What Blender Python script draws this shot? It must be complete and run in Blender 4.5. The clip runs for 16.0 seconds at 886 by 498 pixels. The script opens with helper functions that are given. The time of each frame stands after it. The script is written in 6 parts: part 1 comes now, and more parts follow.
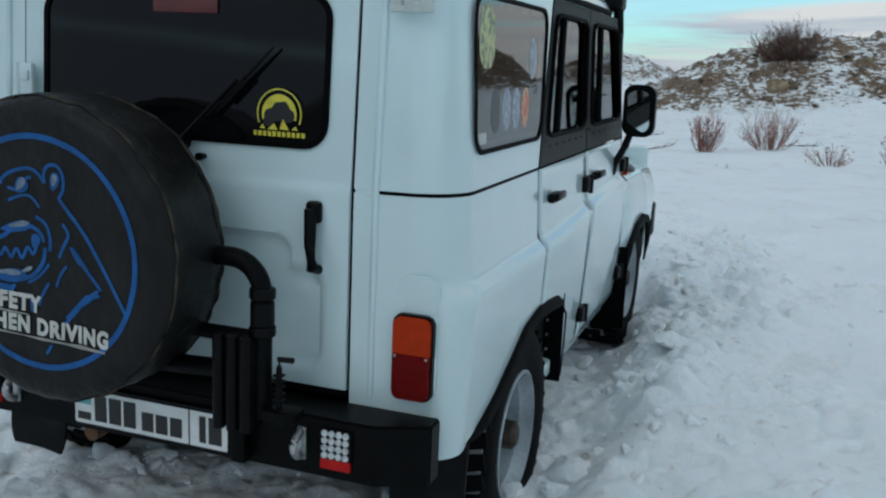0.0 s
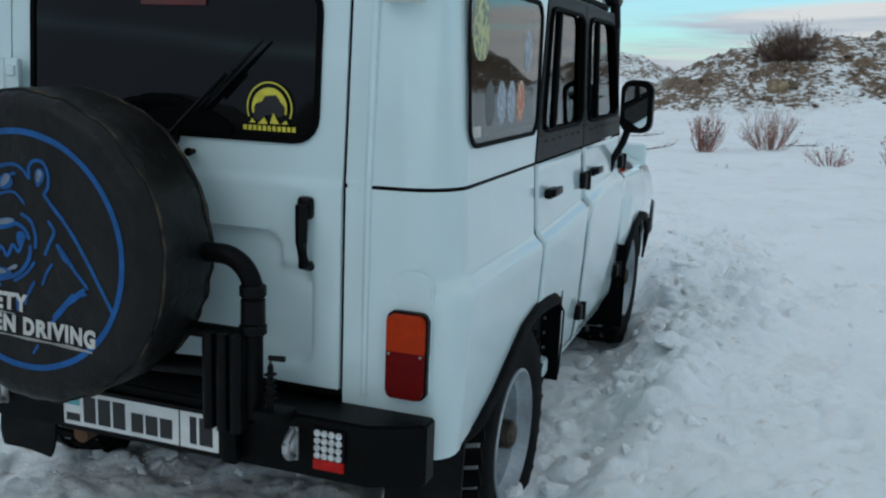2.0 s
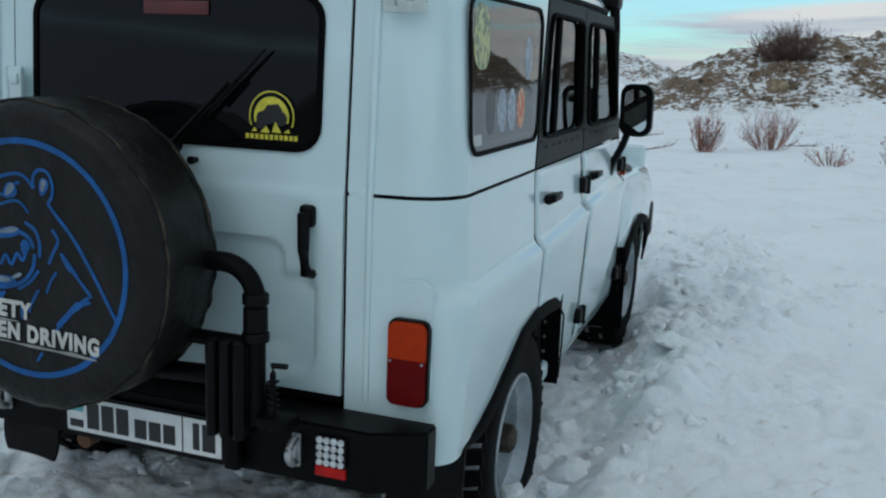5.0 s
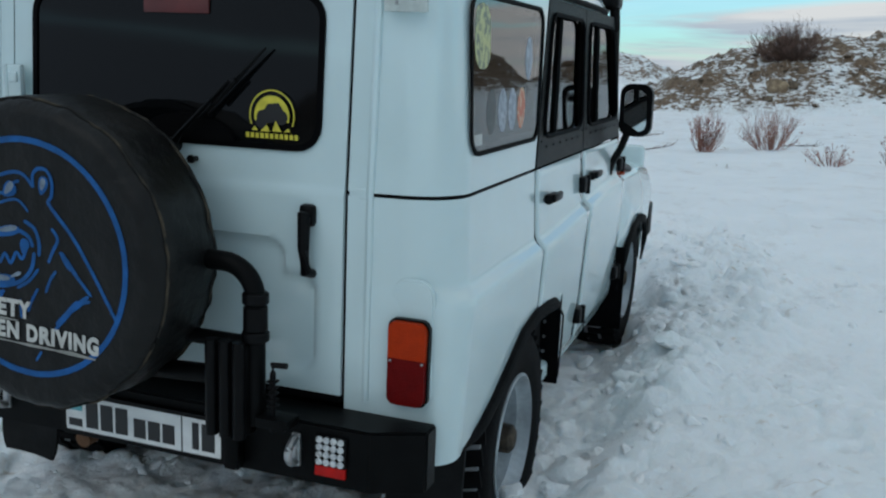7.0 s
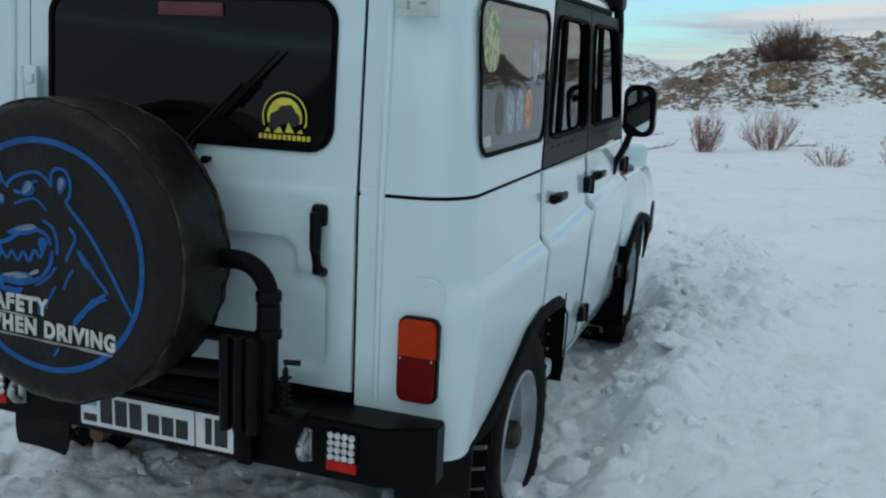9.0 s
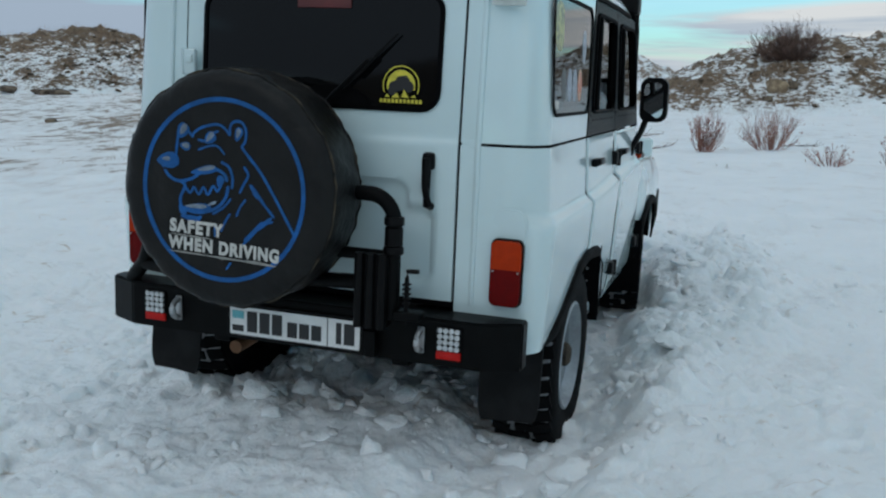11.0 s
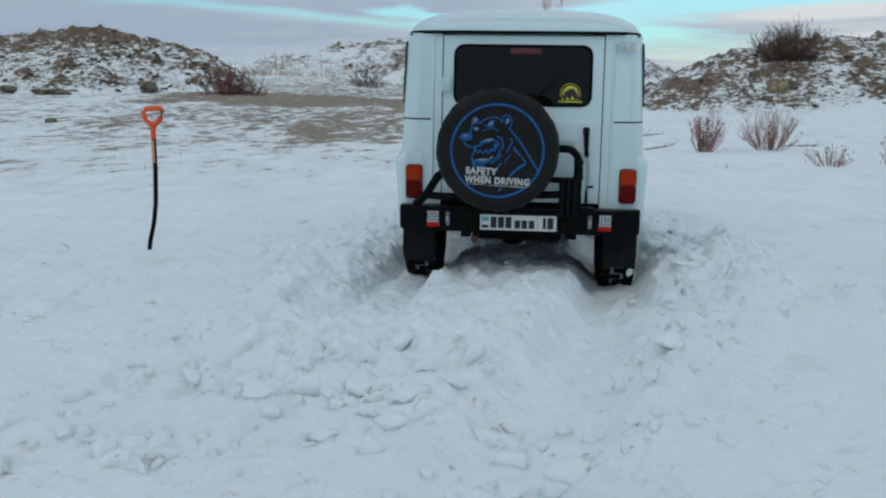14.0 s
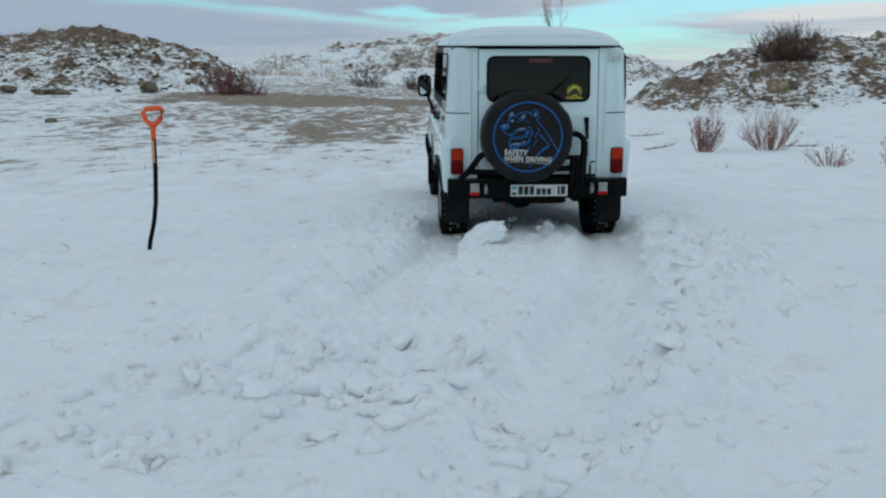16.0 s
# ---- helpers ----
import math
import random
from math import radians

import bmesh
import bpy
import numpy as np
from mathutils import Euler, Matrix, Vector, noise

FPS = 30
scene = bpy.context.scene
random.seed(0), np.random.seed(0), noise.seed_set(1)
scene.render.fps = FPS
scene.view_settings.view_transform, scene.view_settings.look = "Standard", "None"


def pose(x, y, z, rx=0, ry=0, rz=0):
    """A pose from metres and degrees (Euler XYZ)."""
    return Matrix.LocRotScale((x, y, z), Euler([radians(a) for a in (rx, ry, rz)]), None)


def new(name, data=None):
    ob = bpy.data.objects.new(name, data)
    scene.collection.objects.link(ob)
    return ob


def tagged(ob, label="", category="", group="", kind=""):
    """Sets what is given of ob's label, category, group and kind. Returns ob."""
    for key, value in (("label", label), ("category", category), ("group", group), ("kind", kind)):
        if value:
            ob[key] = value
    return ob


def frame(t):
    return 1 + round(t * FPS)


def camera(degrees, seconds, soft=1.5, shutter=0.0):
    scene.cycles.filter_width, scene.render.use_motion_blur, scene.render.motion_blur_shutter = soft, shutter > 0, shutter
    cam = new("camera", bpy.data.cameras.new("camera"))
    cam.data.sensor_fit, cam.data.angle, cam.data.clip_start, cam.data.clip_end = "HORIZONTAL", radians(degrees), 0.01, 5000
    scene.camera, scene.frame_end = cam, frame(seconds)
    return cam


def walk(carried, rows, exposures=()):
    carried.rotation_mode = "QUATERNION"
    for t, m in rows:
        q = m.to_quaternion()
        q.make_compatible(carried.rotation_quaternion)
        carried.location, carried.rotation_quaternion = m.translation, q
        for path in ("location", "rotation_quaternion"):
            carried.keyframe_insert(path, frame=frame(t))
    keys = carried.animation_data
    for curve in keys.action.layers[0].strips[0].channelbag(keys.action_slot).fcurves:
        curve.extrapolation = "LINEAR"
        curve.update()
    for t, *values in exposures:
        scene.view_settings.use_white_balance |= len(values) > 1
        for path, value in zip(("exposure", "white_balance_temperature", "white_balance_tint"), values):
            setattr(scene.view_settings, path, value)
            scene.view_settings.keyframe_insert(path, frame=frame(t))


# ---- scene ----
# ------------------------------------------------------------------ camera
cam = camera(50.83, 16.0, soft=2.2)
walk(cam, [(0.0, pose(0, 0, 1.42, 80, 0, 0)), (16.0, pose(0, 0, 1.42, 80, 0, 0))], exposures=[(0.0, 0.0), (16.0, 0.0)])

# ------------------------------------------------------------------ world and sun
SUN_EL, SUN_AZ = radians(38), radians(215)


def make_world():
    w = bpy.data.worlds.new("winter_sky")
    scene.world = w
    w.use_nodes = True
    nt = w.node_tree
    nt.nodes.clear()
    N, L = nt.nodes.new, nt.links.new
    out = N("ShaderNodeOutputWorld")
    sky = N("ShaderNodeTexSky")
    sky.sky_type, sky.sun_disc = "NISHITA", False
    sky.sun_elevation, sky.sun_rotation = SUN_EL, SUN_AZ
    co = N("ShaderNodeTexCoord")
    way = N("ShaderNodeSeparateXYZ")
    L(co.outputs["Generated"], way.inputs["Vector"])

    def calc(op, *values):
        n = N("ShaderNodeMath")
        n.operation = op
        for i, v in enumerate(values):
            if isinstance(v, (int, float)):
                n.inputs[i].default_value = v
            else:
                L(v, n.inputs[i])
        return n.outputs[0]

    def streaks(scale, offset, detail, rough):
        mp, nz = N("ShaderNodeMapping"), N("ShaderNodeTexNoise")
        mp.inputs["Scale"].default_value, mp.inputs["Location"].default_value = scale, offset
        nz.inputs["Scale"].default_value, nz.inputs["Detail"].default_value = 2.0, detail
        nz.inputs["Roughness"].default_value, nz.inputs["Distortion"].default_value = rough, 0.35
        L(co.outputs["Generated"], mp.inputs["Vector"])
        L(mp.outputs["Vector"], nz.inputs["Vector"])
        return nz.outputs["Fac"]

    # the cover thins out towards the east
    thin = calc("MULTIPLY_ADD", way.outputs["X"], -0.10, streaks((1.3, 1.3, 11.0), (0.35, 0.0, 0.2), 7.0, 0.5))
    cover = N("ShaderNodeValToRGB")
    cover.color_ramp.elements[0].position, cover.color_ramp.elements[1].position = 0.385, 0.455
    L(thin, cover.inputs["Fac"])
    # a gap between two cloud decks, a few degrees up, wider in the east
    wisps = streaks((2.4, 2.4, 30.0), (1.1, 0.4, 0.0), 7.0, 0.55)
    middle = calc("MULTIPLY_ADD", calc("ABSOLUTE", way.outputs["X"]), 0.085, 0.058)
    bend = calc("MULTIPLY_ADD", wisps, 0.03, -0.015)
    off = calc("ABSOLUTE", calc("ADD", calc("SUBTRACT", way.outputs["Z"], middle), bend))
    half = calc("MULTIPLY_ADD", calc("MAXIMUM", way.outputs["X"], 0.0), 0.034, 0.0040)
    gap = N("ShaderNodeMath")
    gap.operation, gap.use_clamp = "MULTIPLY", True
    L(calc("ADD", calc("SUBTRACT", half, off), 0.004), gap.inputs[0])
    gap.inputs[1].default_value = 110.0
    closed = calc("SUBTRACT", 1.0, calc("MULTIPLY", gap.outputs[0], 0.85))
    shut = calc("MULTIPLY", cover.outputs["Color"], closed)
    haze = N("ShaderNodeMath")
    haze.operation, haze.use_clamp = "MULTIPLY_ADD", True
    L(way.outputs["Z"], haze.inputs[0])
    haze.inputs[1].default_value, haze.inputs[2].default_value = -45.0, 1.75
    shut = calc("MAXIMUM", shut, haze.outputs[0])
    tone = N("ShaderNodeValToRGB")
    r = tone.color_ramp
    r.elements[0].position, r.elements[0].color = 0.36, (1.12, 1.06, 0.97, 1)
    r.elements[1].position, r.elements[1].color = 0.60, (0.57, 0.645, 0.725, 1)
    e = r.elements.new(0.45)
    e.color = (0.76, 0.80, 0.82, 1)
    L(calc("MULTIPLY_ADD", way.outputs["X"], -0.26, calc("MULTIPLY_ADD", wisps, 0.55, calc("MULTIPLY", thin, 0.5))), tone.inputs["Fac"])
    skyb, cloudb, mix = N("ShaderNodeBackground"), N("ShaderNodeBackground"), N("ShaderNodeMixShader")
    tint = N("ShaderNodeMix")
    tint.data_type, tint.blend_type = "RGBA", "MULTIPLY"
    tint.inputs["Factor"].default_value = 1.0
    tint.inputs["B"].default_value = (0.62, 1.0, 1.13, 1)
    L(sky.outputs["Color"], tint.inputs["A"])
    L(tint.outputs["Result"], skyb.inputs["Color"])
    skyb.inputs["Strength"].default_value = 0.125
    # clouds near the horizon are bluer than those overhead
    sz, high, warm = N("ShaderNodeSeparateXYZ"), N("ShaderNodeValToRGB"), N("ShaderNodeMix")
    L(co.outputs["Generated"], sz.inputs["Vector"])
    L(sz.outputs["Z"], high.inputs["Fac"])
    high.color_ramp.elements[0].position, high.color_ramp.elements[0].color = 0.08, (0.90, 0.99, 1.10, 1)
    high.color_ramp.elements[1].position, high.color_ramp.elements[1].color = 0.45, (0.895, 0.985, 1.025, 1)
    warm.data_type, warm.blend_type = "RGBA", "MULTIPLY"
    warm.inputs["Factor"].default_value = 1.0
    L(tone.outputs["Color"], warm.inputs["A"])
    L(high.outputs["Color"], warm.inputs["B"])
    L(warm.outputs["Result"], cloudb.inputs["Color"])
    # an overcast sky is about three times brighter overhead than at the horizon
    sep, lift = N("ShaderNodeSeparateXYZ"), N("ShaderNodeMath")
    L(co.outputs["Generated"], sep.inputs["Vector"])
    lift.operation = "MULTIPLY_ADD"
    lift.inputs[1].default_value, lift.inputs[2].default_value = 0.29, 0.66
    lift.use_clamp = False
    L(sep.outputs["Z"], lift.inputs[0])
    L(lift.outputs[0], cloudb.inputs["Strength"])
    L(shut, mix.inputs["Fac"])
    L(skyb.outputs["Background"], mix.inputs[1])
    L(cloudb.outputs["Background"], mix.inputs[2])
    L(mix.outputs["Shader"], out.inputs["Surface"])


make_world()
sun = new("sun", bpy.data.lights.new("sun", "SUN"))
sun.data.energy, sun.data.angle, sun.data.color = 0.25, radians(30), (1.0, 0.95, 0.9)
sun.matrix_world = pose(0, 0, 30) @ Euler((radians(90) - SUN_EL, 0, radians(180) - SUN_AZ)).to_matrix().to_4x4()


# ------------------------------------------------------------------ materials
def mat(name, color, rough=0.5, metal=0.0, vary=0.15, scale=6.0, bump=0.0, bscale=60.0, second=None, coat=0.0, spec=0.5, detail=5.0, lo=0.4, hi=0.65):
    """A surface with variation at two scales: a broad tone and a fine grain, and bump from the grain."""
    m = bpy.data.materials.new(name)
    m.use_nodes = True
    nt = m.node_tree
    N, L = nt.nodes.new, nt.links.new
    b = nt.nodes["Principled BSDF"]
    b.inputs["Roughness"].default_value, b.inputs["Metallic"].default_value = rough, metal
    b.inputs["Coat Weight"].default_value = coat
    b.inputs["Specular IOR Level"].default_value = spec
    co = N("ShaderNodeTexCoord")
    big, fine = N("ShaderNodeTexNoise"), N("ShaderNodeTexNoise")
    big.inputs["Scale"].default_value, big.inputs["Detail"].default_value = scale, detail
    fine.inputs["Scale"].default_value, fine.inputs["Detail"].default_value = bscale, 4.0
    for n in (big, fine):
        L(co.outputs["Object"], n.inputs["Vector"])
    ramp = N("ShaderNodeValToRGB")
    c2 = second or tuple(max(0.0, c * (1 - 2 * vary)) for c in color)
    ramp.color_ramp.elements[0].position, ramp.color_ramp.elements[1].position = lo, hi
    ramp.color_ramp.elements[0].color, ramp.color_ramp.elements[1].color = (*c2, 1), (*color, 1)
    L(big.outputs["Fac"], ramp.inputs["Fac"])
    mx = N("ShaderNodeMix")
    mx.data_type, mx.blend_type = "RGBA", "OVERLAY"
    mx.inputs["Factor"].default_value = vary
    L(ramp.outputs["Color"], mx.inputs["A"])
    L(fine.outputs["Fac"], mx.inputs["B"])
    L(mx.outputs["Result"], b.inputs["Base Color"])
    if bump:
        bp = N("ShaderNodeBump")
        bp.inputs["Strength"].default_value, bp.inputs["Distance"].default_value = bump, 0.01
        L(fine.outputs["Fac"], bp.inputs["Height"])
        L(bp.outputs["Normal"], b.inputs["Normal"])
    return m


def pane(name, color, ior):
    """A thin window pane: it lets light straight through and mirrors more at a glance."""
    m = bpy.data.materials.new(name)
    m.use_nodes = True
    nt = m.node_tree
    nt.nodes.clear()
    N, L = nt.nodes.new, nt.links.new
    out, mix, clear, gloss, fr = N("ShaderNodeOutputMaterial"), N("ShaderNodeMixShader"), N("ShaderNodeBsdfTransparent"), N("ShaderNodeBsdfGlossy"), N("ShaderNodeFresnel")
    clear.inputs["Color"].default_value = (*color, 1)
    gloss.inputs["Roughness"].default_value = 0.02
    fr.inputs["IOR"].default_value = ior
    L(fr.outputs["Fac"], mix.inputs["Fac"])
    L(clear.outputs["BSDF"], mix.inputs[1])
    L(gloss.outputs["BSDF"], mix.inputs[2])
    L(mix.outputs["Shader"], out.inputs["Surface"])
    return m


def snow_material(name, dark=(0.11, 0.078, 0.054), pale=(0.32, 0.25, 0.19), grain=1.0):
    """Snow with soft grain, a faint sand stain, and bare ground where the mesh says that it shows."""
    m = bpy.data.materials.new(name)
    m.use_nodes = True
    nt = m.node_tree
    N, L = nt.nodes.new, nt.links.new
    b = nt.nodes["Principled BSDF"]
    b.inputs["Roughness"].default_value = 0.75
    b.inputs["Specular IOR Level"].default_value = 0.2
    b.inputs["Subsurface Weight"].default_value = 0.8
    b.inputs["Subsurface Radius"].default_value = (0.85, 0.95, 1.0)
    b.inputs["Subsurface Scale"].default_value = 0.05
    co = N("ShaderNodeTexCoord")

    def tex(scale, detail=5.0, rough=0.55):
        n = N("ShaderNodeTexNoise")
        n.inputs["Scale"].default_value, n.inputs["Detail"].default_value, n.inputs["Roughness"].default_value = scale, detail, rough
        L(co.outputs["Object"], n.inputs["Vector"])
        return n.outputs["Fac"]

    def ramp(src, p0, p1, c0=(0, 0, 0, 1), c1=(1, 1, 1, 1)):
        n = N("ShaderNodeValToRGB")
        n.color_ramp.elements[0].position, n.color_ramp.elements[1].position = p0, p1
        n.color_ramp.elements[0].color, n.color_ramp.elements[1].color = c0, c1
        L(src, n.inputs["Fac"])
        return n.outputs["Color"]

    def mix(f, a, bb):
        n = N("ShaderNodeMix")
        n.data_type = "RGBA"
        L(f, n.inputs["Factor"])
        L(a, n.inputs["A"])
        L(bb, n.inputs["B"])
        return n.outputs["Result"]

    white = ramp(tex(1.3), 0.3, 0.7, (0.82, 0.86, 0.87, 1), (0.88, 0.915, 0.925, 1))
    sand = ramp(tex(9.0), 0.3, 0.7, (0.48, 0.40, 0.31, 1), (0.68, 0.61, 0.52, 1))
    stain = ramp(tex(4.5, 8.0, 0.68), 0.64, 0.74)
    col = mix(stain, white, sand)
    # thin brown cracks in the trodden crust
    wv, bend = N("ShaderNodeTexVoronoi"), N("ShaderNodeVectorMath")
    wn = N("ShaderNodeTexNoise")
    wn.inputs["Scale"].default_value = 5.0
    L(co.outputs["Object"], wn.inputs["Vector"])
    bend.operation = "MULTIPLY_ADD"
    bend.inputs[1].default_value = (0.35, 0.35, 0.35)
    L(wn.outputs["Color"], bend.inputs[0])
    L(co.outputs["Object"], bend.inputs[2])
    L(bend.outputs["Vector"], wv.inputs["Vector"])
    wv.feature = "DISTANCE_TO_EDGE"
    wv.inputs["Scale"].default_value = 3.4
    line = ramp(wv.outputs["Distance"], 0.004, 0.045, (1, 1, 1, 1), (0, 0, 0, 1))
    some = ramp(tex(2.7, 5.0, 0.6), 0.60, 0.74)
    both = N("ShaderNodeMath")
    both.operation = "MULTIPLY"
    L(line, both.inputs[0])
    L(some, both.inputs[1])
    col = mix(both.outputs[0], col, ramp(tex(11.0), 0.3, 0.7, (0.36, 0.29, 0.21, 1), (0.60, 0.52, 0.42, 1)))
    at = N("ShaderNodeAttribute")
    at.attribute_name = "bare"
    add = N("ShaderNodeMath")
    add.operation = "ADD"
    sub = N("ShaderNodeMath")
    sub.operation = "MULTIPLY_ADD"
    mp = N("ShaderNodeMapping")
    mp.inputs["Scale"].default_value = (0.8 * grain, 0.38 * grain, 2.2 * grain)
    mp.inputs["Rotation"].default_value = (0.0, 0.35 if grain > 1 else 0.0, 0.0)
    L(co.outputs["Object"], mp.inputs["Vector"])
    nb = N("ShaderNodeTexNoise")
    nb.inputs["Scale"].default_value, nb.inputs["Detail"].default_value, nb.inputs["Roughness"].default_value = 3.0, 9.0, 0.72
    L(mp.outputs["Vector"], nb.inputs["Vector"])
    L(nb.outputs["Fac"], sub.inputs[0])
    sub.inputs[1].default_value, sub.inputs[2].default_value = 1.9, -0.95
    L(sub.outputs[0], add.inputs[0])
    L(at.outputs["Fac"], add.inputs[1])
    dust = ramp(add.outputs[0], 0.10, 0.50, (0, 0, 0, 1), (0.38, 0.38, 0.38, 1))
    col = mix(dust, col, ramp(tex(5.0), 0.3, 0.7, (0.42, 0.36, 0.32, 1), (0.58, 0.52, 0.48, 1)))
    fac = ramp(add.outputs[0], 0.42, 0.56)
    dirt = ramp(tex(6.0, 8.0, 0.7), 0.3, 0.72, (*dark, 1), (*pale, 1))
    L(mix(fac, col, dirt), b.inputs["Base Color"])
    lump, bp = N("ShaderNodeBump"), N("ShaderNodeBump")
    lump.inputs["Strength"].default_value, lump.inputs["Distance"].default_value = 0.3, 0.04
    L(tex(7.0, 4.0, 0.5), lump.inputs["Height"])
    bp.inputs["Strength"].default_value, bp.inputs["Distance"].default_value = 0.8, 0.015
    L(tex(38.0, 6.0, 0.6), bp.inputs["Height"])
    L(lump.outputs["Normal"], bp.inputs["Normal"])
    L(bp.outputs["Normal"], b.inputs["Normal"])
    return m


SNOW = snow_material("snow")
SLOPE = snow_material("stony_slope", (0.060, 0.042, 0.030), (0.28, 0.195, 0.128), 1.7)
SEDGE = snow_material("grassy_slope", (0.15, 0.11, 0.085), (0.36, 0.28, 0.22))
CLUMP = mat("packed_snow", (0.36, 0.37, 0.38), 0.8, vary=0.2, scale=4, bump=0.4, bscale=45)
PAINT = mat("white_paint", (0.635, 0.775, 0.785), 0.18, vary=0.04, scale=1.6, coat=0.8, bump=0.10, bscale=3.5, second=(0.59, 0.715, 0.72))
SEAM = mat("seam_rubber", (0.002, 0.002, 0.0025), 0.7, spec=0.06, vary=0.2, scale=20)
BLACK = mat("black_powder_coat", (0.0025, 0.0028, 0.003), 0.42, spec=0.09, vary=0.25, scale=14, bump=0.15, bscale=220)
RUBBER = mat("tyre_rubber", (0.006, 0.006, 0.0065), 0.8, spec=0.1, vary=0.3, scale=12, bump=0.3, bscale=120)
VINYL = mat("black_vinyl", (0.0080, 0.0080, 0.0074), 0.44, spec=0.22, vary=0.4, scale=7, bump=0.45, bscale=34, second=(0.004, 0.004, 0.004))
WORN = mat("worn_piping", (0.055, 0.044, 0.030), 0.7, spec=0.2, vary=0.4, scale=14, second=(0.010, 0.010, 0.009), lo=0.45, hi=0.6)
PLASTIC = mat("black_plastic", (0.003, 0.003, 0.0034), 0.38, spec=0.12, vary=0.2, scale=20)
FLAP = mat("flap_rubber", (0.014, 0.0145, 0.015), 0.7, spec=0.15, vary=0.25, scale=9, bump=0.2, bscale=80)
TRIM = mat("interior_trim", (0.008, 0.008, 0.009), 0.8, spec=0.2, vary=0.3, scale=8)
TINT = mat("tinted_glass", (0.003, 0.0035, 0.004), 0.05, spec=0.24, vary=0.1, scale=2)
CLEAR = pane("clear_glass", (0.92, 0.94, 0.94), 2.3)
SMOKE = pane("smoked_glass", (0.28, 0.30, 0.31), 2.7)
AMBER = mat("amber_lens", (0.46, 0.033, 0.0015), 0.3, vary=0.08, scale=30, bump=0.3, bscale=160, spec=0.14)
RED = mat("red_lens", (0.135, 0.0015, 0.0015), 0.3, vary=0.08, scale=30, bump=0.3, bscale=160, spec=0.1)
REDB = mat("red_reflector", (0.55, 0.008, 0.006), 0.3, spec=0.2, vary=0.1, scale=40, bump=0.4, bscale=300)
LED = mat("led_lens", (0.72, 0.74, 0.74), 0.15, 0.35, vary=0.15, scale=60)
STEEL = mat("rim_paint", (0.40, 0.45, 0.48), 0.4, 0.1, vary=0.2, scale=7, bump=0.1)
ZINC = mat("zinc", (0.55, 0.56, 0.56), 0.4, 0.8, vary=0.2, scale=20, bump=0.2)
BLUE = mat("blue_print", (0.016, 0.20, 0.60), 0.5, vary=0.15, scale=20)
WHITE = mat("white_print", (0.58, 0.57, 0.53), 0.55, vary=0.1, scale=20)
PLATE = mat("plate_white", (0.8, 0.8, 0.78), 0.4, vary=0.05, scale=20)
INK = mat("plate_ink", (0.015, 0.015, 0.016), 0.5)
YELLOW = mat("yellow_print", (0.72, 0.62, 0.06), 0.5, vary=0.1, scale=30)
ORANGE = mat("orange_plastic", (0.90, 0.105, 0.005), 0.4, vary=0.1, scale=20)
ROCK = mat("sandstone", (0.19, 0.145, 0.10), 0.9, vary=0.3, scale=3, bump=0.8, bscale=25, second=(0.07, 0.05, 0.036))
TANROCK = mat("tan_sandstone", (0.40, 0.30, 0.19), 0.9, vary=0.3, scale=3, bump=0.8, bscale=25, second=(0.20, 0.14, 0.09))
TWIG = mat("red_brown_twig", (0.42, 0.19, 0.14), 0.85, vary=0.3, scale=5)
DARKTWIG = mat("dark_twig", (0.19, 0.115, 0.09), 0.85, vary=0.3, scale=5)
REDTWIG = mat("rust_red_twig", (0.26, 0.10, 0.075), 0.85, vary=0.3, scale=5)
STRAW = mat("straw", (0.45, 0.30, 0.18), 0.85, vary=0.2, scale=8)


# ------------------------------------------------------------------ mesh tools
def part(name, bm, material, parent=None, label="", smooth=True):
    me = bpy.data.meshes.new(name)
    bm.normal_update()
    bm.to_mesh(me)
    bm.free()
    for f in me.polygons:
        f.use_smooth = smooth
    if smooth:
        me.set_sharp_from_angle(angle=radians(38))
    me.materials.append(material)
    ob = new(name, me)
    if parent:
        ob.parent = parent
    if label:
        tagged(ob, label)
    return ob


def box(bm, c, s, bevel=0.0, m=None, seg=2):
    g = bmesh.ops.create_cube(bm, size=1.0)
    vs = g["verts"]
    t = Matrix.Translation(c) @ (m or Matrix.Identity(4)) @ Matrix.Diagonal((*s, 1))
    bmesh.ops.transform(bm, matrix=t, verts=vs)
    if bevel:
        es = list({e for v in vs for e in v.link_edges})
        bmesh.ops.bevel(bm, geom=es, offset=bevel, segments=seg, profile=0.5, affect="EDGES")
    return bm


def B(c, s, bevel=0.0, m=None, seg=2):
    return box(bmesh.new(), c, s, bevel, m, seg)


def tube(bm, pts, r, n=10, squash=1.0, up=None):
    """A round bar along points; r a number or one for each point."""
    pts = [Vector(p) for p in pts]
    rs = r if isinstance(r, (list, tuple)) else [r] * len(pts)
    rings, ref = [], Vector(up) if up else None
    for i, p in enumerate(pts):
        d = (pts[min(i + 1, len(pts) - 1)] - pts[max(i - 1, 0)]).normalized()
        a = ref if ref else (Vector((0, 0, 1)) if abs(d.z) < 0.9 else Vector((1, 0, 0)))
        u = d.cross(a).normalized()
        v = u.cross(d).normalized()
        rings.append([bm.verts.new(p + rs[i] * (math.cos(k * math.tau / n) * u + squash * math.sin(k * math.tau / n) * v)) for k in range(n)])
    for a, b in zip(rings, rings[1:]):
        for k in range(n):
            bm.faces.new((a[k], a[(k + 1) % n], b[(k + 1) % n], b[k]))
    bm.faces.new(rings[0][::-1])
    bm.faces.new(rings[-1])
    return bm


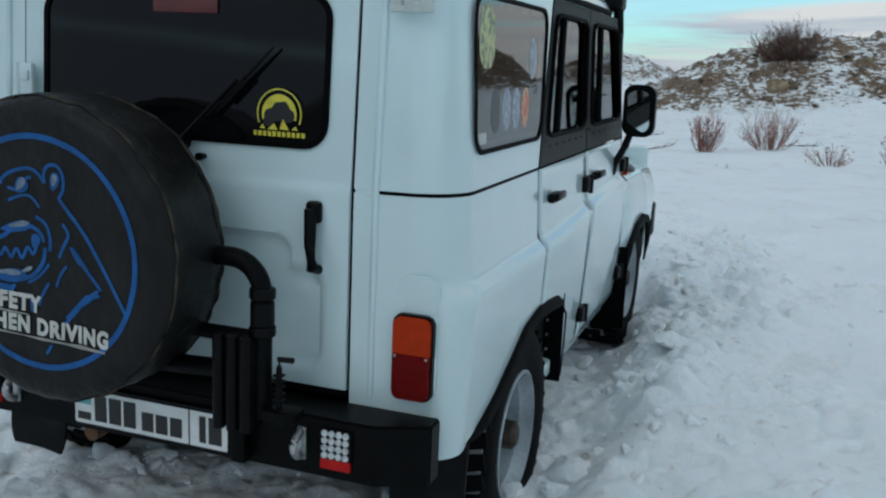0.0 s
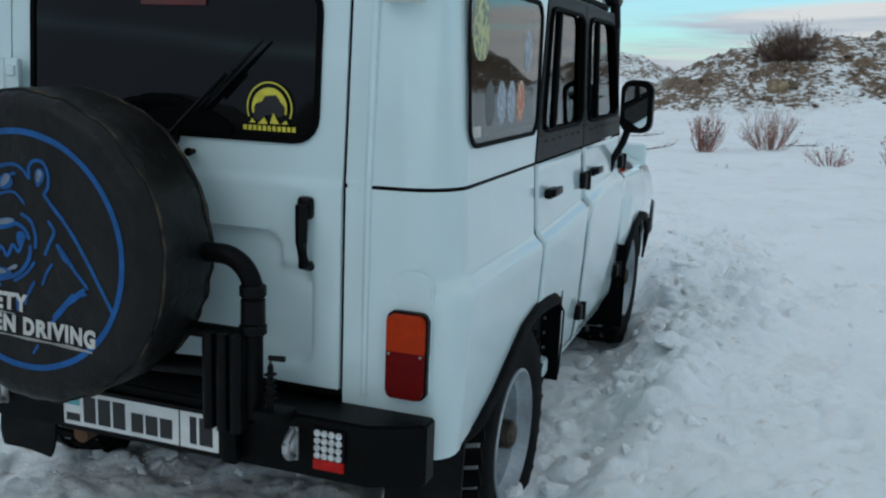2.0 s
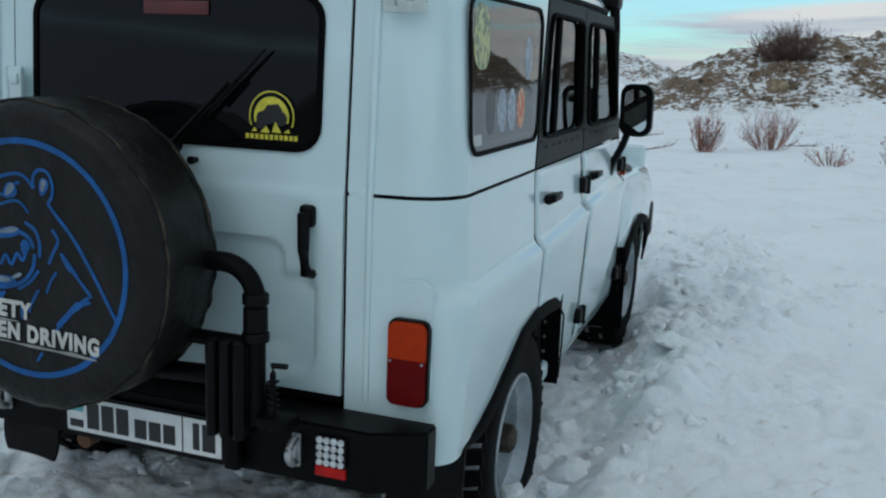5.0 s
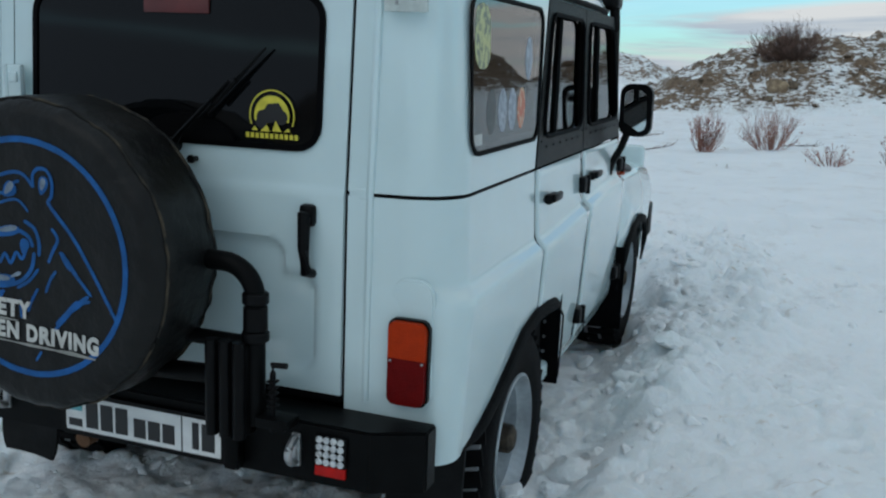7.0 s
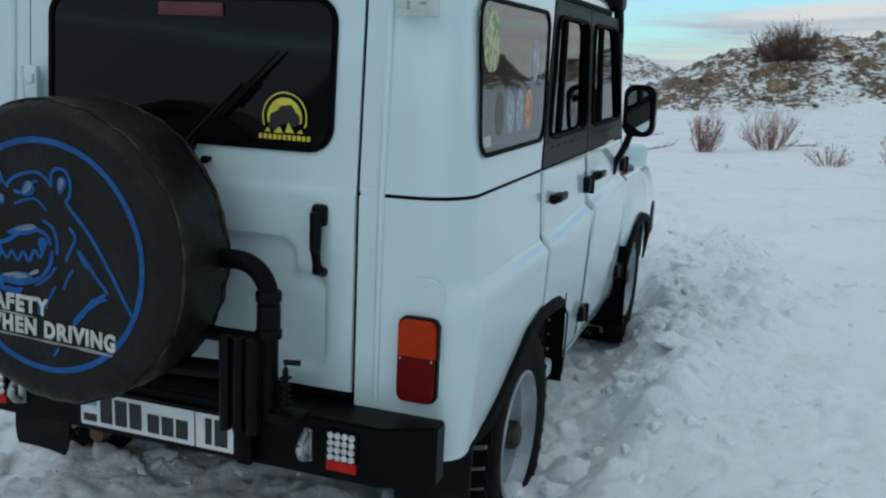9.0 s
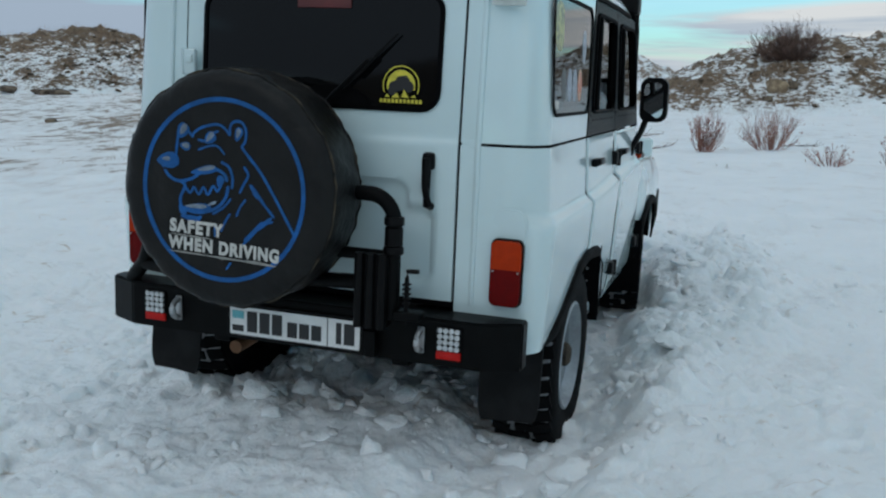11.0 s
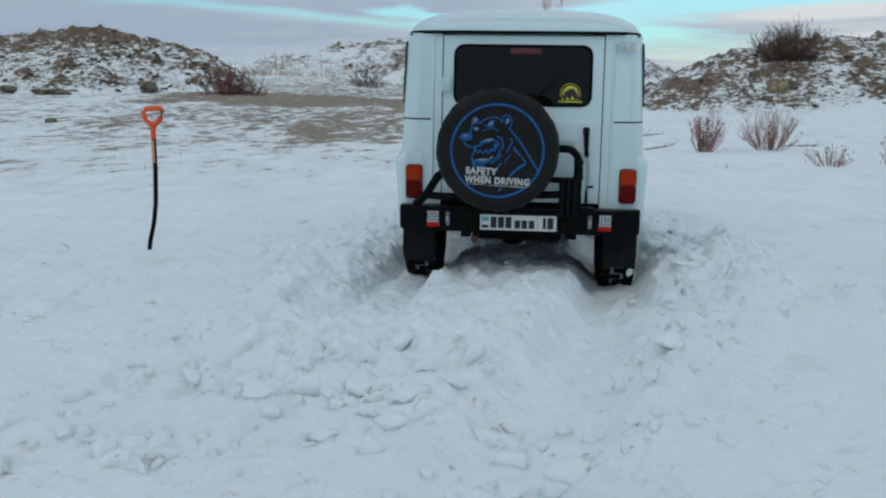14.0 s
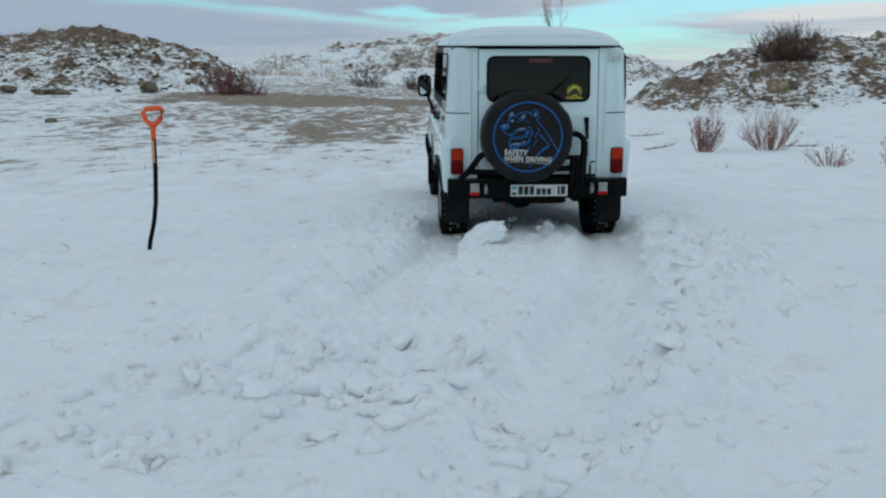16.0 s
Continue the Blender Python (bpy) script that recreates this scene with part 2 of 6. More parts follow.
def lathe(bm, prof, n=40, axis="x", close=False, caps=True):
    """Turns (along, radius) round the x, y or z axis."""
    rings = []
    for a, r in prof:
        ring = []
        for k in range(n):
            c, s = r * math.cos(k * math.tau / n), r * math.sin(k * math.tau / n)
            ring.append(bm.verts.new({"x": (a, c, s), "y": (c, a, s), "z": (c, s, a)}[axis]))
        rings.append(ring)
    pairs = list(zip(rings, rings[1:])) + ([(rings[-1], rings[0])] if close else [])
    for a, b in pairs:
        for k in range(n):
            bm.faces.new((a[k], a[(k + 1) % n], b[(k + 1) % n], b[k]))
    if not close and caps:
        bm.faces.new(rings[0][::-1])
        bm.faces.new(rings[-1])
    bmesh.ops.recalc_face_normals(bm, faces=bm.faces)
    return bm


def sheet(us, vs, f, thick=0.0, skip=None):
    """A grid of f(u, v), with thickness, leaving out cells for which skip(u, v) holds at the middle."""
    bm = bmesh.new()
    g = [[bm.verts.new(f(u, v)) for v in vs] for u in us]
    for i in range(len(us) - 1):
        for j in range(len(vs) - 1):
            if skip and skip((us[i] + us[i + 1]) / 2, (vs[j] + vs[j + 1]) / 2):
                continue
            bm.faces.new((g[i][j], g[i + 1][j], g[i + 1][j + 1], g[i][j + 1]))
    bmesh.ops.delete(bm, geom=[v for v in bm.verts if not v.link_faces], context="VERTS")
    bmesh.ops.recalc_face_normals(bm, faces=bm.faces)
    if thick:
        bmesh.ops.solidify(bm, geom=bm.faces[:], thickness=thick)
    return bm


def merged(values, keep):
    """Sorted grid lines that hold all of keep and drop others too near to them."""
    return sorted([v for v in values if all(abs(v - k) > 0.012 for k in keep)] + list(keep))


def span(a, b, n):
    return [a + (b - a) * i / n for i in range(n + 1)]


def lerp(tab, x):
    if x <= tab[0][0]:
        return tab[0][1]
    for (a, p), (b, q) in zip(tab, tab[1:]):
        if x <= b:
            return p + (q - p) * (x - a) / (b - a)
    return tab[-1][1]


def rounded(w, h, r, n=5):
    """Points of a rounded rectangle, counter-clockwise, round the origin."""
    out = []
    for cx, cy, a in ((w / 2 - r, h / 2 - r, 0), (-w / 2 + r, h / 2 - r, 90), (-w / 2 + r, -h / 2 + r, 180), (w / 2 - r, -h / 2 + r, 270)):
        for k in range(n + 1):
            t = radians(a + 90 * k / n)
            out.append((cx + r * math.cos(t), cy + r * math.sin(t)))
    return out


def plate_mesh(outline, place, thick, inner=None):
    """A plate (or, with inner, a ring) of 2D outlines; place(u, v, d) puts it in space, d being the depth."""
    bm = bmesh.new()
    if inner:
        n = len(outline)
        R = [[bm.verts.new(place(u, v, d)) for u, v in o] for o, d in ((outline, 0), (outline, thick), (inner, thick), (inner, 0))]
        for a, b in zip(R, R[1:] + R[:1]):
            for k in range(n):
                bm.faces.new((a[k], a[(k + 1) % n], b[(k + 1) % n], b[k]))
    else:
        a = [bm.verts.new(place(u, v, 0)) for u, v in outline]
        b = [bm.verts.new(place(u, v, thick)) for u, v in outline]
        bm.faces.new(a[::-1])
        bm.faces.new(b)
        n = len(a)
        for k in range(n):
            bm.faces.new((a[k], a[(k + 1) % n], b[(k + 1) % n], b[k]))
    bmesh.ops.recalc_face_normals(bm, faces=bm.faces)
    return bm


def fbm(x, y, z=0.0, o=4, h=0.5):
    a, s, f = 1.0, 0.0, 1.0
    for _ in range(o):
        s += a * noise.noise((x * f, y * f, z + f))
        a *= h
        f *= 2.03
    return s


def smooth(a, b, x):
    t = min(1, max(0, (x - a) / (b - a)))
    return t * t * (3 - 2 * t)


# ------------------------------------------------------------------ ground
TRACK_R = [(-0.6, 1.2), (0.15, 3.05), (0.51, 4.05), (0.69, 4.75), (1.03, 5.73), (1.31, 6.98), (1.50, 8.07), (1.54, 9.3)]
TRACK_L = [(-1.9, 1.8), (-1.22, 3.55), (-0.88, 4.50), (-0.72, 5.10), (-0.40, 6.00), (-0.14, 7.10), (0.05, 8.10), (0.08, 9.3)]


RUT_R = [(y, x) for x, y in TRACK_R]


def away(x, y, line):
    best = 9.0
    for (ax, ay), (bx, by) in zip(line, line[1:]):
        dx, dy = bx - ax, by - ay
        t = min(1, max(0, ((x - ax) * dx + (y - ay) * dy) / (dx * dx + dy * dy)))
        best = min(best, math.hypot(x - ax - t * dx, y - ay - t * dy))
    return best


def rise(x, y):
    """The broad lie of the land, climbing towards the mounds."""
    k = 0.018 + 0.020 * smooth(2, -14, x)
    return k * max(0.0, y - 24) * smooth(20, 34, y) if y < 90 else k * 66


# holes under the broken crust, in which sand shows
POCKETS = [(-1.16, 3.10, 0.055), (-0.88, 3.94, 0.04), (-0.28, 3.86, 0.04), (1.11, 4.36, 0.06), (1.475, 3.22, 0.06), (2.245, 7.06, 0.11), (-1.75, 5.3, 0.06), (2.9, 6.7, 0.08), (-0.12, 5.2, 0.05)]


def slabs(x, y, f, a):
    """Broken crust: every cell lies a little higher or lower and tilts its own way."""
    w = 0.25 * noise.noise((x * f * 0.9, y * f * 0.9, 3.3))
    c = noise.voronoi((x * f + w, y * f - w, 0.0))[1][0]
    u, v, h = noise.noise((c[0] * 5.1, c[1] * 5.1, 1.7)), noise.noise((c[0] * 5.1, c[1] * 5.1, 9.2)), noise.noise((c[0] * 5.1, c[1] * 5.1, 4.4))
    return a * (h + 1.1 * u * (x * f - c[0]) + 1.1 * v * (y * f - c[1]))


def clods(x, y, f, a, keep=0.45):
    """Lumps between cracks: some cells of broken snow stand up as rounded blocks."""
    w = 0.35 * noise.noise((x * f * 0.8, y * f * 0.8, 6.1))
    d, c = noise.voronoi((x * f + w, y * f - w, 0.0))
    r = 0.5 + 0.9 * noise.noise((c[0][0] * 7.3, c[0][1] * 7.3, 2.2))
    up = smooth(keep, keep + 0.35, r)
    e = min(1.0, 2.6 * (d[1] - d[0]))
    return a * up * (0.35 + r) * math.sqrt(e) if up else 0.0


def ground_z(x, y):
    z = 0.09 + rise(x, y) + 0.05 * fbm(x * 0.22, y * 0.22, 3.1, 3)
    churn = smooth(12.5, 8.0, y + 0.5 * fbm(x * 0.4, y * 0.4, 1.0, 2)) * smooth(-9, -4, x) * smooth(9, 4.5, x)
    if y < 16 and -10 < x < 10:
        big = fbm(x * 0.9 + 4.0, y * 0.9, 0.0, 2)
        rough = fbm(x * 3.2, y * 3.2, 7.0, 4, 0.55)
        dr, dl = away(x, y, TRACK_R), away(x, y, TRACK_L)
        d = min(dr, dl) + 0.02 * rough
        near = smooth(1.5, 0.5, min(dr, dl))
        wild = churn * min(1.0, 0.42 + 0.58 * near + 0.9 * max(0.0, big))
        puff = abs(noise.noise((x * 3.3, y * 3.3, 5.0))) * 0.030 + abs(noise.noise((x * 7.2 + 9, y * 7.2, 1.0))) * 0.016
        z += churn * (0.030 * big + 0.006 * rough + slabs(x, y, 1.7, 0.016) + slabs(x + 7, y, 4.3, 0.009))
        for u, v, w in POCKETS:
            if abs(x - u) < 0.3 and abs(y - v) < 0.3:
                z += 0.035 * math.exp(-((x - u) / (1.5 * w)) ** 2 - ((y - v - 0.045) / (0.7 * w)) ** 2) - 0.030 * math.exp(-((x - u) / w) ** 2 - ((y - v) / (0.35 * w)) ** 2)
        wild *= 0.66 + 0.34 * smooth(3.0, 4.2, y)
        if wild > 0.02:
            z += wild * (puff - 0.025 + slabs(x, y + 9, 3.4, 0.024) + slabs(x + 2, y, 7.5, 0.010) + clods(x, y, 3.4, 0.036, 0.5) + clods(x + 5, y, 8.0, 0.024, 0.42) + clods(x + 1, y + 3, 17.0, 0.013, 0.40) + clods(x, y + 1, 31.0, 0.006, 0.40))
        z += 0.010 * fbm(x * 1.6, y * 2.4, 2.0, 3)
        # snow trodden up round the shovel
        z += 0.05 * math.exp(-((x + 2.30) / 0.35) ** 2 - ((y - 7.28) / 0.30) ** 2)
        z += churn * 0.030 * math.exp(-((d - 0.46) / 0.22) ** 2) * (0.6 + 1.4 * big)
        # spoil dug out beside the car, and the hump that it rode on
        z += 0.14 * (0.8 + rough) * math.exp(-((dr - 0.85) / 0.32) ** 2) * smooth(4.0, 5.2, y) * smooth(8.6, 7.2, y) * smooth(0.0, 0.3, x - 0.8)
        z += 0.08 * (0.8 + 1.5 * rough) * min(1.3, max(0.0, 0.7 + 2.0 * noise.noise((x * 1.3, y * 1.3, 4.0)))) * math.exp(-((dl - 0.65) / 0.36) ** 2) * smooth(5.6, 6.6, y) * smooth(8.6, 7.6, y) * smooth(0.2, -0.5, x)
        # the old trough beside the wheel, and the heap that buries the other one
        side = x - lerp(RUT_R, y)
        z -= 0.055 * math.exp(-((side - 0.20) / 0.22) ** 2) * smooth(2.7, 3.2, y) * smooth(5.4, 4.6, y)
        z += 0.05 * math.exp(-((side - 0.62) / 0.16) ** 2) * smooth(2.7, 3.4, y) * smooth(5.2, 4.4, y) * (0.8 + big)
        z += 0.075 * (0.8 + 0.8 * rough) * math.exp(-((x + 1.05 - 0.3 * (y - 3.8)) / 0.34) ** 2) * smooth(3.4, 3.9, y) * smooth(5.3, 4.7, y)
        hx = -0.15 + 0.30 * (y - 3.8)
        z += (0.030 + 0.03 * smooth(3.9, 4.5, y)) * (0.85 + rough) * math.exp(-((x - hx + 0.30 * rough) / 0.66) ** 4) * smooth(3.2, 3.8, y) * smooth(5.3, 4.7, y + 0.3 * rough)
        mid = math.exp(-((dr - dl) / 0.55) ** 2) * smooth(1.1, 0.8, min(dr, dl)) * smooth(9.4, 8.4, y)
        z += mid * 0.03 * rough * smooth(3.2, 4.6, y)
        deep = 1 - smooth(0.13, 0.36 if dr < dl else 0.30, d + 0.08 * big + 0.10 * noise.noise((x * 1.9, y * 1.9, 8.0)))
        hole = math.exp(-((y - 6.3) / 1.2) ** 2) if dr < dl else 0.0
        floor = (-0.055 - 0.03 * hole if dr < dl else -0.045) + 0.045 * rough + 0.02 * big + clods(x, y, 9.0, 0.024)
        cut = 0.42 * smooth(2.5, 3.0, y) + 0.45 * smooth(3.9, 4.7, y) if dr < dl else 0.90 * smooth(5.0, 6.4, y)
        z += cut * deep * (floor - z) * smooth(9.9, 9.4, y)
    return z


def bare_at(x, y):
    """How much bare soil shows: a blown-off track and thin snow before the mounds."""
    b = 0.30 * smooth(8, 17, y) * smooth(3, -3, x) if y > 0 else 0.0
    for u, v, w in POCKETS:
        if abs(x - u) < 0.3 and abs(y - v) < 0.2:
            b += 0.40 * math.exp(-((x - u) / w) ** 2 - ((y - v - 0.01) / (0.32 * w)) ** 2)
    if y > 14:
        n = fbm(x * 0.35, y * 0.18, 6.0, 3)
        lane = smooth(2.0, 0.6, abs(x + 2.5 + n) / (1.2 + 0.05 * (y - 18))) * smooth(19.0, 23, y + n) * smooth(46, 36, y)
        cross = smooth(36, 42, y + 2 * n) * smooth(56, 48, y) * smooth(6, 0, x) * smooth(-17, -12, x)
        wide = smooth(20, 30, y) * smooth(5, -2, x) * (0.39 if y < 70 else 0.35)
        b = max(0.46 * lane, 0.66 * cross, wide, b) + 0.12 * n
        b += 0.12 * smooth(17, 22, y) * smooth(14, 6, abs(x))
    return b


def grow(a, b, step, ratio):
    out, x, s = [a], a, step
    sign = 1 if b > a else -1
    while (b - x) * sign > 0:
        x += sign * s
        s *= ratio
        out.append(x)
    return out


def make_ground():
    xs = sorted(set(grow(-2.4, -900, 0.016, 1.022)[1:] + span(-2.4, 2.6, 330) + grow(2.6, 900, 0.016, 1.022)[1:]))
    ys = sorted(set(grow(2.0, -400, 0.02, 1.05)[1:] + span(2.0, 6.6, 330) + grow(6.6, 1800, 0.015, 1.0165)[1:]))
    verts = [(x, y, ground_z(x, y)) for y in ys for x in xs]
    nx = len(xs)
    faces = [(j * nx + i, j * nx + i + 1, (j + 1) * nx + i + 1, (j + 1) * nx + i) for j in range(len(ys) - 1) for i in range(nx - 1)]
    me = bpy.data.meshes.new("ground")
    me.from_pydata(verts, [], faces)
    at = me.attributes.new("bare", "FLOAT", "POINT")
    at.data.foreach_set("value", [bare_at(v[0], v[1]) for v in verts])
    for f in me.polygons:
        f.use_smooth = True
    me.materials.append(SNOW)
    return tagged(new("ground", me), "churned white snow field with wheel ruts and bare soil", "snow", kind="structure")


ground = make_ground()


def mound(name, label, cx, cy, rx, ry, h, seed, bareness, left=1.0, power=0.0, knob=0.0, foot=0.02, material=None, nu=150, nv=90):
    """A low eroded hill: ledged, with soil and stone showing through the snow where it is steep."""
    verts = []

    def shape(x, y):
        dx, dy = (x - cx) / rx, (y - cy) / ry
        if dx < 0:
            dx *= left
        d = min(1.0, max(0.0, math.hypot(dx, dy) + (0.09 if power else 0.16) * fbm(x * 0.12, y * 0.12, seed, 3)))
        return 1 - d ** power if power else 0.5 + 0.5 * math.cos(math.pi * d)

    ss, rs = [], []
    for j in range(nv + 1):
        for i in range(nu + 1):
            x = cx + rx * 1.25 * (2 * i / nu - 1) / (min(1, left) if i < nu / 2 else 1)
            y = cy + ry * 1.25 * (2 * j / nv - 1)
            s = shape(x, y)
            r = fbm(x * 0.9, y * 0.9, seed + 2, 4, 0.6)
            step = abs(fbm(x * 0.35, y * 0.35, seed + 5, 3))
            z = rise(x, y) - 0.35 + h * s + s * (0.22 * r + 0.5 * step)
            z += knob * math.exp(-((x - cx) / 2.2) ** 2 - ((y - cy) / 3.0) ** 2)
            # ledges that dip to one side
            q = z * 1.25 + 0.30 * x + 0.8 * noise.noise((x * 0.5, y * 0.5, seed + 7))
            z += 0.16 * smooth(0.02, 0.2, s) * ((q % 1.0) ** 2 - 0.4) * (0.4 + max(0.0, r + 0.4))
            verts.append((x, y, z))
            ss.append(s)
            rs.append(r)
    bare, low = [], foot
    for k, (x, y, z) in enumerate(verts):
        i, j = k % (nu + 1), k // (nu + 1)
        p, q = verts[k + 1 if i < nu else k - 1], verts[k + nu + 1 if j < nv else k - nu - 1]
        steep = math.hypot((p[2] - z) / (p[0] - x), (q[2] - z) / (q[1] - y))
        s, r = ss[k], rs[k]
        foot = 0.05 + low * smooth(-0.6, 0.2, (x - cx) / rx)
        bare.append(bareness * smooth(foot, foot + 0.16, s) * (0.50 + 0.40 * fbm(x * 0.25, y * 0.25, seed + 9, 2) + 0.35 * s) + (0.20 * r + 0.30 * (smooth(0.3, 0.9, steep) - 0.3)) * smooth(foot, foot + 0.16, s))
    faces = [(j * (nu + 1) + i, j * (nu + 1) + i + 1, (j + 1) * (nu + 1) + i + 1, (j + 1) * (nu + 1) + i) for j in range(nv) for i in range(nu)]
    me = bpy.data.meshes.new(name)
    me.from_pydata(verts, [], faces)
    at = me.attributes.new("bare", "FLOAT", "POINT")
    at.data.foreach_set("value", bare)
    for f in me.polygons:
        f.use_smooth = True
    me.materials.append(material or SLOPE)
    ob = tagged(new(name, me), label, "hill", kind="structure")
    ob["cx"], ob["cy"], ob["rx"], ob["ry"] = cx, cy, rx, ry
    return ob


HILLS = [
    mound("mound_west", "eroded sandstone mound dusted with snow", -20.8, 56, 10.6, 9.5, 3.2, 11.0, 0.62, 0.34, 2.5, 0.42, 0.05, nu=260, nv=150),
    mound("mound_east", "stony mound under thin wind-blown snow", 17.5, 42, 10.2, 8.5, 3.3, 23.0, 0.57, 1.0, 2.3, 0.0, 0.30, nu=260, nv=150),
    mound("mound_far", "distant snowy rise with dry grass", 6.0, 92, 26, 16, 5.2, 31.0, 0.58, 0.75, material=SEDGE, nu=220),
    # the next two mounds are unseen, added as dark reflections in the car's glass
    mound("unseen_mound_south", "unseen stony mound added behind the car for its windows to mirror", -26, -32, 22, 12, 8.5, 41.0, 0.9, 1.0),
    mound("unseen_mound_southeast", "unseen stony mound added beside the track for windows to mirror", 24, -14, 12, 16, 6.0, 47.0, 0.9, 1.0),
    mound("mound_northeast", "dark stony mound beyond the snow field", 42, 44, 18, 14, 6.5, 53.0, 0.9, 1.0),
]
# ------------------------------------------------------------------ the off-road car
REAR = [(0.40, 0.0), (1.21, 0.0), (1.80, 0.035)]
SIDE = [(0.30, 0.80), (0.42, 0.83), (0.58, 0.848), (0.80, 0.860), (0.938, 0.867), (0.947, 0.865), (0.974, 0.836), (0.986, 0.832), (1.213, 0.820), (1.80, 0.795)]
R_WHEEL, AXLE_R, AXLE_F, HUB_Z = 0.385, 0.69, 3.07, 0.375


def side_x(z):
    return lerp(SIDE, z)


ROWS = [k / 10 * 0.4 for k in range(10)] + [0.4 + 0.6 * (z - 0.75) / 0.458 for z in (0.75, 0.79, 0.83, 0.87, 0.905, 0.93, 0.945, 0.952, 0.958, 0.967, 0.976, 0.984, 0.995, 1.02, 1.06, 1.10, 1.14, 1.18, 1.208)]


def row_z(v, zb):
    """Rows of a body side: up to the arch they follow its edge, above it they run level along the shoulder."""
    return zb + (0.75 - zb) * v / 0.4 if v < 0.4 else 0.75 + 0.458 * (v - 0.4) / 0.6


def rear_y(z):
    return lerp(REAR, z)


ARCH_R = [(-0.58, 0.515), (-0.44, 0.535), (-0.33, 0.575), (-0.18, 0.645), (-0.05, 0.708), (0.12, 0.732), (0.28, 0.724), (0.42, 0.706), (0.51, 0.682), (0.535, 0.655)]
ARCH_F = [(-0.45, 0.42), (-0.42, 0.53), (-0.34, 0.64), (-0.20, 0.71), (0.05, 0.735), (0.25, 0.70), (0.38, 0.60), (0.45, 0.42)]


def arch(y, cy, low):
    """The height of the lower edge of the bodywork over a wheel."""
    tab = ARCH_R if cy == AXLE_R else ARCH_F
    return max(low, lerp(tab, y - cy)) if tab[0][0] < y - cy < tab[-1][0] else low


car = tagged(new("car"), "white boxy off-road car with black bumper in deep snow", "car")


def corner_r(z):
    """The rear corner is tighter round the tail lamp than above the shoulder."""
    return 0.085 + 0.065 * smooth(0.90, 1.0, z)


def wall_point(s, z, side):
    """A point on the shell: s runs from the tailgate edge round the corner and forward."""
    w, y0, r = side_x(z), rear_y(z), corner_r(z)
    a = (w - r) - 0.541
    arc = r * math.pi / 2
    if s < a:
        x, y = 0.541 + s, y0 - 0.012 * math.cos(s / a * math.pi / 2)
    elif s < a + arc:
        t = (s - a) / r
        x, y = w - r + r * math.sin(t), y0 + r - r * math.cos(t)
    else:
        x, y = w, y0 + r + s - a - arc
    return x, y


GREYFILM = mat("grey_film", (0.07, 0.08, 0.08), 0.4, vary=0.2, scale=60)
PALEFILM = mat("pale_film", (0.42, 0.46, 0.52), 0.4, vary=0.35, scale=55, second=(0.22, 0.25, 0.30))
WARMFILM = mat("warm_film", (0.60, 0.42, 0.28), 0.4, vary=0.3, scale=45, second=(0.55, 0.13, 0.06), lo=0.45, hi=0.55)
YELLOWFILM = mat("yellow_film", (0.50, 0.50, 0.22), 0.4, vary=0.3, scale=45, second=(0.16, 0.18, 0.12), lo=0.42, hi=0.55)


